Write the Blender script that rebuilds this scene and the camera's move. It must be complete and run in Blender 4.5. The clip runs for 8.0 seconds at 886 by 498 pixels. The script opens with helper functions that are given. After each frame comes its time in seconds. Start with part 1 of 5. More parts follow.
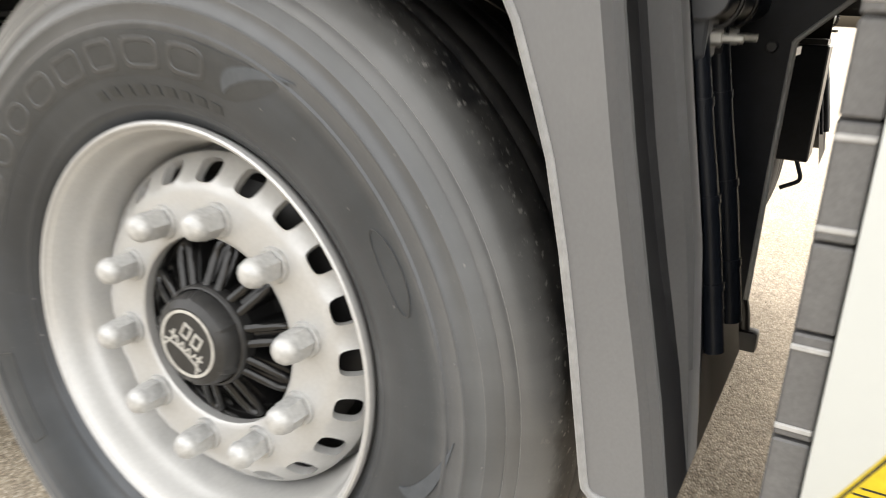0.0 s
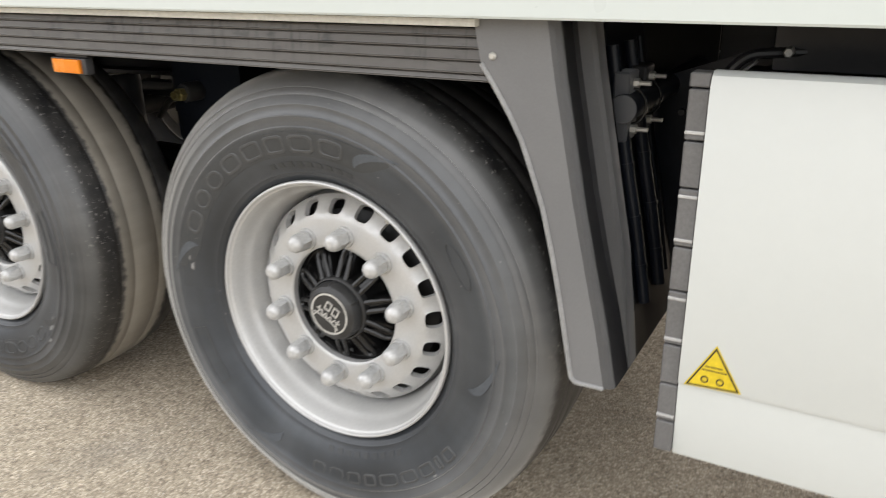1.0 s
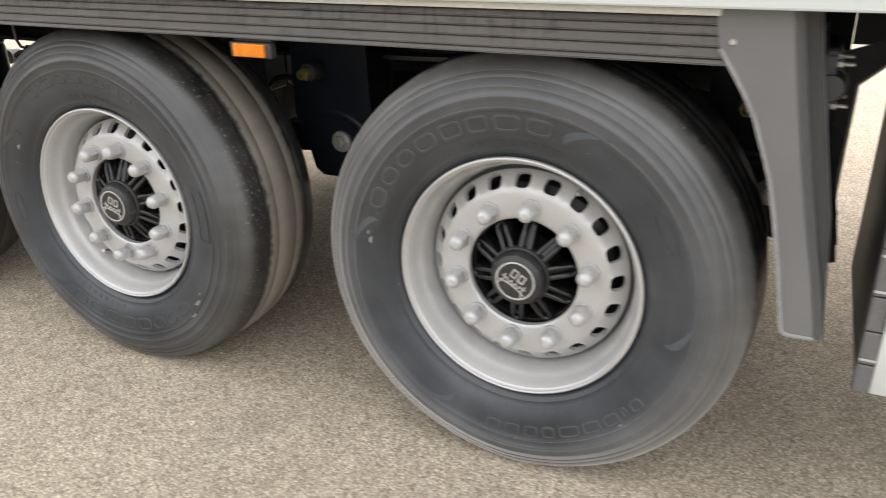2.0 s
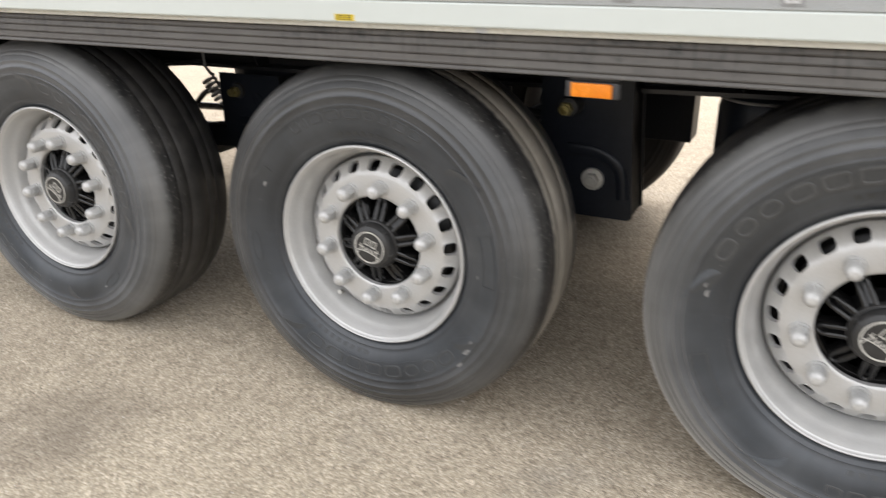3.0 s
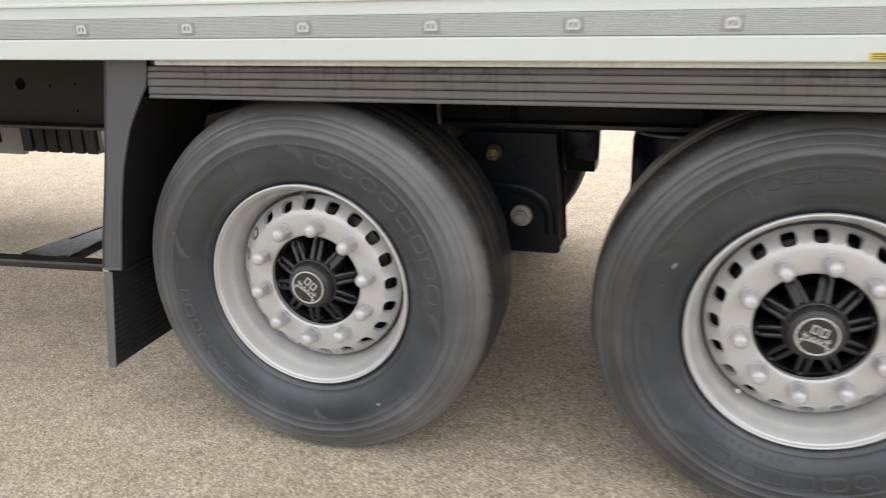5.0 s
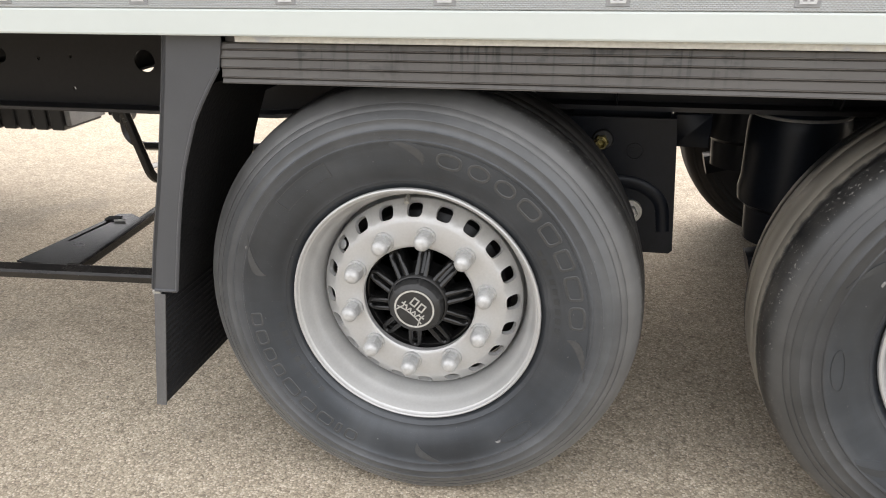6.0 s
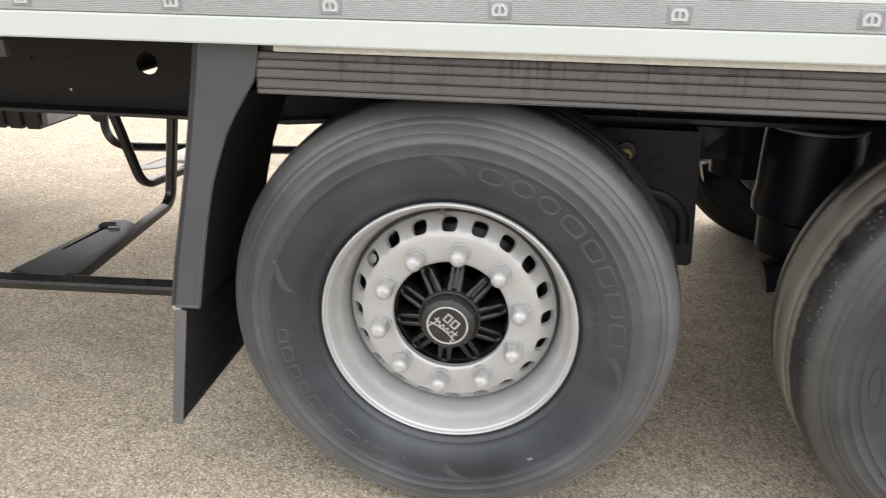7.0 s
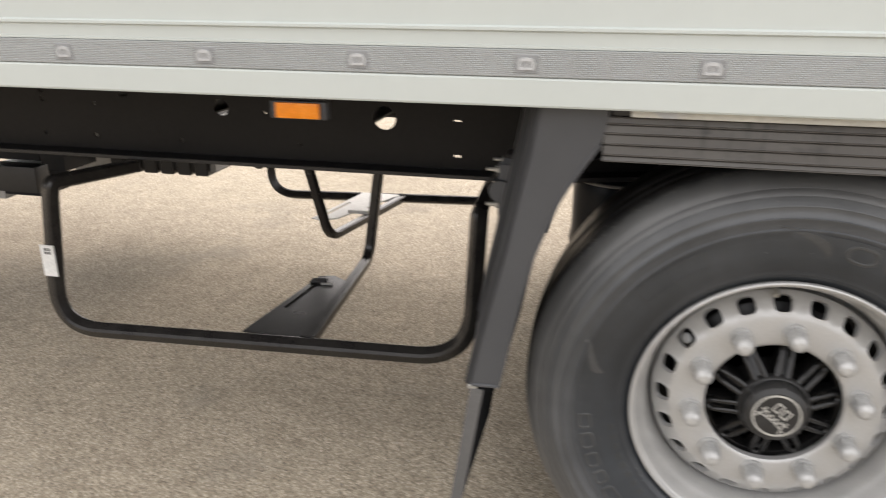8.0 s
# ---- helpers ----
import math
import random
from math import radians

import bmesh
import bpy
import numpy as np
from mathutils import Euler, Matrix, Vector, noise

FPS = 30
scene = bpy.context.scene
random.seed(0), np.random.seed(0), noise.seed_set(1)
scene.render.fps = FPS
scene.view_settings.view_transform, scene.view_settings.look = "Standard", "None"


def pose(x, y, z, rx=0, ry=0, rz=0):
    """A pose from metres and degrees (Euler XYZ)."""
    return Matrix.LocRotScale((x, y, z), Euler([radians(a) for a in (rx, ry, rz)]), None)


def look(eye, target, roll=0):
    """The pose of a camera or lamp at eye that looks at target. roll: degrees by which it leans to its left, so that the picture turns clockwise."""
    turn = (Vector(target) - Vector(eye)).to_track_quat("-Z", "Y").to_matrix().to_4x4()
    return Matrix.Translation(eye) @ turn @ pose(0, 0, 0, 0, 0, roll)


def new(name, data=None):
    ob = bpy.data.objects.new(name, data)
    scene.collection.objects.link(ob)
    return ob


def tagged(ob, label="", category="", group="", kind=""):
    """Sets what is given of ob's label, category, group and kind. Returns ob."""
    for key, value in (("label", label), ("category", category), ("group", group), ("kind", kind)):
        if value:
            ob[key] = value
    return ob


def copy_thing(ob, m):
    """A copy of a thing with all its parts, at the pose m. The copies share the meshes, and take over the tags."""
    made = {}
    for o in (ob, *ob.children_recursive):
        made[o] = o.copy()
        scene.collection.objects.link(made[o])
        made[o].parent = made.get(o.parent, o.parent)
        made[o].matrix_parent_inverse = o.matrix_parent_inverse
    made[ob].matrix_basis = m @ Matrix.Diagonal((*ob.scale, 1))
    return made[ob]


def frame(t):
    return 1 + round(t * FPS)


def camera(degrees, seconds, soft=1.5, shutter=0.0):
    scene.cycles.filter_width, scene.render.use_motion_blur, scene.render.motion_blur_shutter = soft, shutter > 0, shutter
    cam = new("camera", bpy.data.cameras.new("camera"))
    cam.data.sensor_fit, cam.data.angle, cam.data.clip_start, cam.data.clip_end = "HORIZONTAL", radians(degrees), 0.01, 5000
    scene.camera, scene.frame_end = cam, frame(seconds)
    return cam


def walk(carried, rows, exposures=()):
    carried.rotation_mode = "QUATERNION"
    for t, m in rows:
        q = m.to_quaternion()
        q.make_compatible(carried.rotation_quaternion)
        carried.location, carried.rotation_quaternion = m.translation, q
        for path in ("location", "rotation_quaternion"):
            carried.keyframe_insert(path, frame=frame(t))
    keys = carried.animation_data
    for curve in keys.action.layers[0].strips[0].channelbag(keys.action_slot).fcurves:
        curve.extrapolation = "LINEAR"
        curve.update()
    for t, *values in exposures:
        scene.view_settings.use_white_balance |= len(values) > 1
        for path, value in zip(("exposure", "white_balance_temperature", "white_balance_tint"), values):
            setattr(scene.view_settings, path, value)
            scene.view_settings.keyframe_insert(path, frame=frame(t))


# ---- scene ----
cam = camera(60.5, 8.0, soft=1.0, shutter=0.4)
PATH = [
    (0, (2.029, -0.667, 0.964), (1.138, 1.017, 0.353), 3.0),
    (0.2, (2.071, -0.779, 1.037), (1.175, 0.887, 0.387), 2.3),
    (0.3, (2.106, -0.832, 1.059), (1.199, 0.826, 0.405), 2.1),
    (0.5, (2.185, -0.944, 1.119), (1.27, 0.704, 0.449), 1.3),
    (0.7, (2.235, -1.043, 1.172), (1.316, 0.597, 0.49), 0.5),
    (1, (2.252, -1.182, 1.226), (1.329, 0.446, 0.519), -0.8),
    (1.2, (2.239, -1.283, 1.235), (1.313, 0.336, 0.513), -1.8),
    (2.3, (1.636, -1.573, 1.3), (0.852, 0.087, 0.509), -0.5),
    (2.5, (1.492, -1.608, 1.308), (0.682, 0.043, 0.522), -0.6),
    (2.7, (1.338, -1.637, 1.311), (0.507, 0.004, 0.526), -0.9),
    (2.8, (1.254, -1.663, 1.311), (0.421, -0.019, 0.534), -1.0),
    (3, (1.09, -1.712, 1.328), (0.262, -0.055, 0.573), -0.7),
    (3.2, (0.948, -1.747, 1.343), (0.13, -0.073, 0.616), -0.5),
    (3.5, (0.708, -1.77, 1.329), (-0.056, -0.065, 0.617), -0.5),
    (3.7, (0.549, -1.775, 1.314), (-0.169, -0.042, 0.618), -0.4),
    (4, (0.367, -1.78, 1.34), (-0.279, -0.02, 0.643), -0.6),
    (4.2, (0.235, -1.803, 1.336), (-0.37, -0.026, 0.644), -0.8),
    (4.5, (0.01, -1.834, 1.336), (-0.57, -0.042, 0.663), -1.1),
    (5, (-0.346, -1.791, 1.295), (-0.914, 0.016, 0.652), -1.4),
    (5.2, (-0.488, -1.72, 1.271), (-1.045, 0.091, 0.63), -1.4),
    (6.3, (-0.989, -1.553, 1.331), (-1.305, 0.264, 0.556), -0.2),
    (6.5, (-1.016, -1.549, 1.334), (-1.303, 0.272, 0.558), 0.1),
    (6.7, (-1.043, -1.552, 1.33), (-1.306, 0.276, 0.563), 0.5),
    (7, (-1.096, -1.546, 1.341), (-1.365, 0.285, 0.584), 0.8),
    (7.2, (-1.17, -1.539, 1.35), (-1.463, 0.293, 0.603), 0.9),
    (7.3, (-1.224, -1.53, 1.348), (-1.531, 0.304, 0.611), 1.0),
    (7.5, (-1.34, -1.495, 1.351), (-1.691, 0.338, 0.632), 0.8),
    (7.7, (-1.47, -1.474, 1.357), (-1.861, 0.36, 0.662), 0.5),
    (7.8, (-1.533, -1.475, 1.368), (-1.942, 0.356, 0.675), 0.3),
    (8, (-1.677, -1.493, 1.363), (-2.101, 0.344, 0.695), 0.2),
]
walk(cam, [(t, look(eye, target, roll)) for t, eye, target, roll in PATH], [(0.0, 1.40, 6480, 7), (0.5, 1.35, 6330, 7), (1.0, 1.10, 6280, 8), (2.5, 0.97, 6260, 9), (4.0, 0.98, 6220, 9), (4.5, 0.95, 6240, 9), (5.0, 0.90, 6240, 9), (6.3, 1.08, 6210, 9), (7.0, 1.08, 6210, 9), (7.5, 0.92, 6280, 9), (8.0, 0.72, 6420, 10)])

# ---- world, sun, exposure ----
world = bpy.data.worlds.new("overcast_sky")
scene.world = world
world.use_nodes = True
wn = world.node_tree
sky = wn.nodes.new("ShaderNodeTexSky")
sky.sky_type = "NISHITA"
sky.sun_disc = False
sky.sun_elevation = radians(40)
sky.sun_rotation = radians(5)
sky.air_density, sky.dust_density, sky.ozone_density = 0.5, 8.0, 0.5
back = wn.nodes["Background"]
back.inputs["Strength"].default_value = 0.062
wn.links.new(sky.outputs["Color"], back.inputs["Color"])

sun_data = bpy.data.lights.new("sun", "SUN")
sun_data.energy, sun_data.angle, sun_data.color = 3.55, radians(174), (1.0, 0.958, 0.925)
sun = new("sun", sun_data)
sun.matrix_world = look((0.3, 0.2, 5.0), (0, 0, 0))


# ---- materials ----
def nodes_of(name):
    m = bpy.data.materials.new(name)
    m.use_nodes = True
    return m, m.node_tree, m.node_tree.nodes["Principled BSDF"]


def noise_node(nt, scale, detail=4, rough=0.6, src="Object", stretch=None):
    co = nt.nodes.new("ShaderNodeTexCoord")
    n = nt.nodes.new("ShaderNodeTexNoise")
    n.inputs["Scale"].default_value = scale
    n.inputs["Detail"].default_value = detail
    n.inputs["Roughness"].default_value = rough
    if stretch:
        mp = nt.nodes.new("ShaderNodeMapping")
        mp.inputs["Scale"].default_value = stretch
        nt.links.new(co.outputs[src], mp.inputs["Vector"])
        nt.links.new(mp.outputs["Vector"], n.inputs["Vector"])
    else:
        nt.links.new(co.outputs[src], n.inputs["Vector"])
    return n.outputs["Fac"]


def ramp(nt, fac, stops):
    r = nt.nodes.new("ShaderNodeValToRGB")
    els = r.color_ramp.elements
    while len(els) < len(stops):
        els.new(0.5)
    for e, (p, c) in zip(els, stops):
        e.position = p
        e.color = (*c, 1) if len(c) == 3 else c
    nt.links.new(fac, r.inputs["Fac"])
    return r.outputs["Color"]


def blend(nt, fac, a, b, mode="MIX"):
    mx = nt.nodes.new("ShaderNodeMix")
    mx.data_type, mx.blend_type = "RGBA", mode
    for key, v in ((0, fac), (6, a), (7, b)):
        if isinstance(v, (int, float)):
            mx.inputs[key].default_value = v
        elif isinstance(v, tuple):
            mx.inputs[key].default_value = (*v, 1)
        else:
            nt.links.new(v, mx.inputs[key])
    return mx.outputs[2]


def relief(nt, bsdf, height, strength, distance):
    b = nt.nodes.new("ShaderNodeBump")
    b.inputs["Strength"].default_value = strength
    b.inputs["Distance"].default_value = distance
    nt.links.new(height, b.inputs["Height"])
    nt.links.new(b.outputs["Normal"], bsdf.inputs["Normal"])


def surface(name, c1, c2, rough=0.5, metal=0.0, coarse=4.0, fine=120.0, bump=0.15, depth=0.001, speck=None, r2=None, mottle=0.35):
    """Two tones mixed by a coarse noise, dulled by a fine one, with fine relief."""
    m, nt, b = nodes_of(name)
    big, small = noise_node(nt, coarse, 5), noise_node(nt, fine, 3)
    col = blend(nt, ramp(nt, big, [(0.32, (0, 0, 0)), (0.68, (1, 1, 1))]), c1, c2)
    col = blend(nt, mottle, col, ramp(nt, small, [(0.3, (0.6, 0.6, 0.6)), (0.7, (1.25, 1.25, 1.25))]), "MULTIPLY")
    if speck:
        s = noise_node(nt, speck[0], 2)
        col = blend(nt, ramp(nt, s, [(speck[1], (0, 0, 0)), (speck[1] + 0.03, (1, 1, 1))]), col, speck[2])
    nt.links.new(col, b.inputs["Base Color"])
    b.inputs["Metallic"].default_value = metal
    rr = ramp(nt, big, [(0.3, (rough,) * 3), (0.7, (r2 or rough * 1.15,) * 3)])
    nt.links.new(rr, b.inputs["Roughness"])
    if bump:
        relief(nt, b, small, bump, depth)
    return m


def radius_of(nt):
    """Distance from the wheel's axis, the object's own y."""
    co = nt.nodes.new("ShaderNodeTexCoord")
    sep = nt.nodes.new("ShaderNodeSeparateXYZ")
    com = nt.nodes.new("ShaderNodeCombineXYZ")
    ln = nt.nodes.new("ShaderNodeVectorMath")
    ln.operation = "LENGTH"
    nt.links.new(co.outputs["Object"], sep.inputs[0])
    nt.links.new(sep.outputs["X"], com.inputs["X"])
    nt.links.new(sep.outputs["Z"], com.inputs["Z"])
    nt.links.new(com.outputs[0], ln.inputs[0])
    return ln.outputs["Value"], sep.outputs["Y"]


def tyre_material(name, dust, side_dust, tan, edge_at, sheen):
    """dust: how much of the crown is ground with dust; side_dust: how pale the outer sidewall is; tan: the dust's tone."""
    m, nt, b = nodes_of(name)
    rad, side = radius_of(nt)
    # dry dust lies on the outer sidewall; the inner band stays dark
    mr = nt.nodes.new("ShaderNodeMapRange")
    mr.inputs["From Min"].default_value, mr.inputs["From Max"].default_value = 0.29, 0.54
    # the edges of the bands are ragged
    edge = nt.nodes.new("ShaderNodeMath")
    edge.operation = "MULTIPLY_ADD"
    nt.links.new(noise_node(nt, 30.0, 5), edge.inputs[0])
    edge.inputs[1].default_value = 0.014
    nt.links.new(rad, edge.inputs[2])
    nt.links.new(edge.outputs[0], mr.inputs["Value"])
    bands = ramp(nt, mr.outputs[0], [(0.0, (0.0207, 0.0250, 0.0312)), (0.30, (0.0227, 0.0280, 0.0350)), (0.505, (0.0268, 0.0320, 0.0387)), (0.53, tuple(side_dust * c for c in (0.0455, 0.0500, 0.0567))),
                                     (0.70, tuple(side_dust * c for c in (0.0630, 0.0670, 0.0709))), (0.80, tuple(side_dust * c for c in (0.0826, 0.0840, 0.0841))),
                                     (1.0, tuple(side_dust * c for c in (0.0826, 0.0830, 0.0813)))])
    big, small = noise_node(nt, 5.0, 5), noise_node(nt, 220.0, 3)
    col = blend(nt, ramp(nt, big, [(0.35, (0.0,) * 3), (0.72, (0.55,) * 3)]), bands, blend(nt, 0.45, bands, (0.085, 0.083, 0.080)))
    # uneven film of dust
    film = noise_node(nt, 2.6, 3, 0.5)
    col = blend(nt, 1.0, col, ramp(nt, film, [(0.34, (0.66,) * 3), (0.66, (1.42,) * 3)]), "MULTIPLY")
    # dust ground into the crown, ragged at its edges
    ragged = nt.nodes.new("ShaderNodeMath")
    ragged.operation = "MULTIPLY_ADD"
    nt.links.new(noise_node(nt, 40.0, 4), ragged.inputs[0])
    ragged.inputs[1].default_value = 0.035
    nt.links.new(side, ragged.inputs[2])
    bare = ramp(nt, ragged.outputs[0], [(edge_at, (0, 0, 0)), (edge_at + 0.022, (1, 1, 1))])
    col = blend(nt, bare, col, ramp(nt, noise_node(nt, 14.0, 6, 0.7), [(0.36, (0.013, 0.013, 0.014)), (0.66, (0.046, 0.044, 0.041))]))
    crown = ramp(nt, ragged.outputs[0], [(0.092, (0, 0, 0)), (0.102, (1, 1, 1)), (0.240, (1, 1, 1)), (0.252, (0, 0, 0))])
    worn = nt.nodes.new("ShaderNodeMath")
    worn.operation = "MULTIPLY"
    worn.inputs[1].default_value = dust
    nt.links.new(crown, worn.inputs[0])
    col = blend(nt, worn.outputs[0], col, blend(nt, big, tuple(0.68 * c for c in tan), tan))
    # bits of grit pressed into the shoulder
    shoulder = ramp(nt, ragged.outputs[0], [(edge_at - 0.01, (0, 0, 0)), (edge_at + 0.01, (1, 1, 1)), (edge_at + 0.05, (1, 1, 1)), (edge_at + 0.09, (0, 0, 0))])
    bits = ramp(nt, noise_node(nt, 105.0, 3, 0.7), [(0.61, (0, 0, 0)), (0.66, (0.8,) * 3)])
    col = blend(nt, blend(nt, 1.0, shoulder, bits, "MULTIPLY"), col, (0.27, 0.26, 0.24))
    # rubbed marks that run outwards from the rim
    co = nt.nodes.new("ShaderNodeTexCoord")
    sp = nt.nodes.new("ShaderNodeSeparateXYZ")
    nt.links.new(co.outputs["Object"], sp.inputs[0])
    ang = nt.nodes.new("ShaderNodeMath")
    ang.operation = "ARCTAN2"
    nt.links.new(sp.outputs["Z"], ang.inputs[0])
    nt.links.new(sp.outputs["X"], ang.inputs[1])
    polar = nt.nodes.new("ShaderNodeCombineXYZ")
    nt.links.new(ang.outputs[0], polar.inputs["X"])
    nt.links.new(rad, polar.inputs["Y"])
    nt.links.new(sp.outputs["Y"], polar.inputs["Z"])
    for stretch, lo, hi, amount in (((16.0, 5.0, 3.0), 0.74, 1.24, 0.30), ((1.6, 34.0, 6.0), 0.74, 1.24, 0.45)):
        mp = nt.nodes.new("ShaderNodeMapping")
        mp.inputs["Scale"].default_value = stretch
        nt.links.new(polar.outputs[0], mp.inputs["Vector"])
        nz = nt.nodes.new("ShaderNodeTexNoise")
        nz.inputs["Scale"].default_value = 1.0
        nz.inputs["Detail"].default_value = 5
        nt.links.new(mp.outputs["Vector"], nz.inputs["Vector"])
        col = blend(nt, amount, col, ramp(nt, nz.outputs["Fac"], [(0.3, (lo,) * 3), (0.7, (hi,) * 3)]), "MULTIPLY")
    grit = noise_node(nt, 420.0, 2)
    col = blend(nt, ramp(nt, grit, [(0.69, (0, 0, 0)), (0.77, (0.7,) * 3)]), col, (0.17, 0.165, 0.16))
    nt.links.new(col, b.inputs["Base Color"])
    nt.links.new(ramp(nt, big, [(0.3, (0.32,) * 3), (0.7, (0.46,) * 3)]), b.inputs["Roughness"])
    b.inputs["Specular IOR Level"].default_value = 0.6
    film_at = ramp(nt, mr.outputs[0], [(0.46, (sheen * 0.12,) * 3), (0.53, (sheen,) * 3)])
    nt.links.new(blend(nt, 1.0, film_at, ramp(nt, bare, [(0.0, (1.0,) * 3), (1.0, (0.0,) * 3)]), "MULTIPLY"), b.inputs["Sheen Weight"])
    b.inputs["Sheen Roughness"].default_value = 0.45
    b.inputs["Sheen Tint"].default_value = (0.95, 0.93, 0.88, 1)
    relief(nt, b, small, 0.25, 0.0008)
    return m


def ground_material():
    m, nt, b = nodes_of("gravelly_asphalt")
    co = nt.nodes.new("ShaderNodeTexCoord")
    v = nt.nodes.new("ShaderNodeTexVoronoi")
    v.inputs["Scale"].default_value = 170.0
    nt.links.new(co.outputs["Object"], v.inputs["Vector"])
    v2 = nt.nodes.new("ShaderNodeTexVoronoi")
    v2.inputs["Scale"].default_value = 75.0
    nt.links.new(co.outputs["Object"], v2.inputs["Vector"])
    big, mid = noise_node(nt, 0.55, 6), noise_node(nt, 6.0, 5)
    grains = nt.nodes.new("ShaderNodeSeparateColor")
    nt.links.new(v.outputs["Color"], grains.inputs[0])
    grains2 = nt.nodes.new("ShaderNodeSeparateColor")
    nt.links.new(v2.outputs["Color"], grains2.inputs[0])
    col = ramp(nt, grains.outputs[0], [(0.0, (0.205, 0.172, 0.130)), (0.25, (0.387, 0.331, 0.252)), (0.7, (0.540, 0.470, 0.363)), (1.0, (0.798, 0.722, 0.600))])
    col2 = ramp(nt, grains2.outputs[1], [(0.0, (0.305, 0.256, 0.193)), (0.55, (0.508, 0.435, 0.333)), (1.0, (0.654, 0.572, 0.455))])
    col = blend(nt, 0.28, col, col2)
    col = blend(nt, 0.6, col, ramp(nt, v.outputs["Distance"], [(0.0, (1.2,) * 3), (0.75, (0.55,) * 3)]), "MULTIPLY")
    col = blend(nt, 0.85, col, ramp(nt, big, [(0.3, (0.84, 0.82, 0.80)), (0.7, (1.1, 1.1, 1.08))]), "MULTIPLY")
    col = blend(nt, 0.7, col, ramp(nt, mid, [(0.3, (0.86, 0.85, 0.83)), (0.7, (1.1, 1.1, 1.1))]), "MULTIPLY")
    # old drips and scuffed patches
    blot = noise_node(nt, 2.3, 5, 0.65)
    col = blend(nt, ramp(nt, blot, [(0.56, (0, 0, 0)), (0.72, (0.38,) * 3)]), col, (0.235, 0.215, 0.185))
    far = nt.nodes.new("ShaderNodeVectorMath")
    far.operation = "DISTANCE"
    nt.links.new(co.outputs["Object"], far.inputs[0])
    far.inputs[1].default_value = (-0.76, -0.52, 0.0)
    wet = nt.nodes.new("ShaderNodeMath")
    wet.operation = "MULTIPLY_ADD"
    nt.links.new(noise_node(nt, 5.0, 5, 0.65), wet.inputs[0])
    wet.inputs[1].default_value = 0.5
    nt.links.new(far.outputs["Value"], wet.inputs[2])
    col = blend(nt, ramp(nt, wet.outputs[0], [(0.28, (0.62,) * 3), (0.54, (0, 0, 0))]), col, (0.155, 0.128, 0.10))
    dry = noise_node(nt, 14.0, 4, 0.6)
    col = blend(nt, 0.6, col, ramp(nt, dry, [(0.3, (0.87, 0.86, 0.85)), (0.7, (1.1, 1.1, 1.1))]), "MULTIPLY")
    nt.links.new(col, b.inputs["Base Color"])
    b.inputs["Roughness"].default_value = 0.85
    relief(nt, b, v.outputs["Distance"], 0.6, -0.0035)
    return m


def dotted_strip_material():
    """Mill aluminium with a fine knurl."""
    m, nt, b = nodes_of("knurled_aluminium")
    co = nt.nodes.new("ShaderNodeTexCoord")
    brick = nt.nodes.new("ShaderNodeTexBrick")
    mp = nt.nodes.new("ShaderNodeMapping")
    mp.inputs["Rotation"].default_value = (radians(90), 0, 0)
    nt.links.new(co.outputs["Object"], mp.inputs["Vector"])
    nt.links.new(mp.outputs["Vector"], brick.inputs["Vector"])
    brick.inputs["Scale"].default_value = 1.0
    for key, value in (("Brick Width", 0.0066), ("Row Height", 0.0034), ("Mortar Size", 0.0009), ("Mortar Smooth", 0.4)):
        brick.inputs[key].default_value = value
    brick.inputs["Color1"].default_value = (0.49, 0.515, 0.51, 1)
    brick.inputs["Color2"].default_value = (0.45, 0.475, 0.47, 1)
    brick.inputs["Mortar"].default_value = (0.32, 0.325, 0.33, 1)
    big = noise_node(nt, 2.5, 5)
    col = blend(nt, 0.4, brick.outputs["Color"], ramp(nt, big, [(0.3, (0.85,) * 3), (0.7, (1.1,) * 3)]), "MULTIPLY")
    nt.links.new(col, b.inputs["Base Color"])
    b.inputs["Metallic"].default_value = 0.2
    b.inputs["Roughness"].default_value = 0.46
    return m


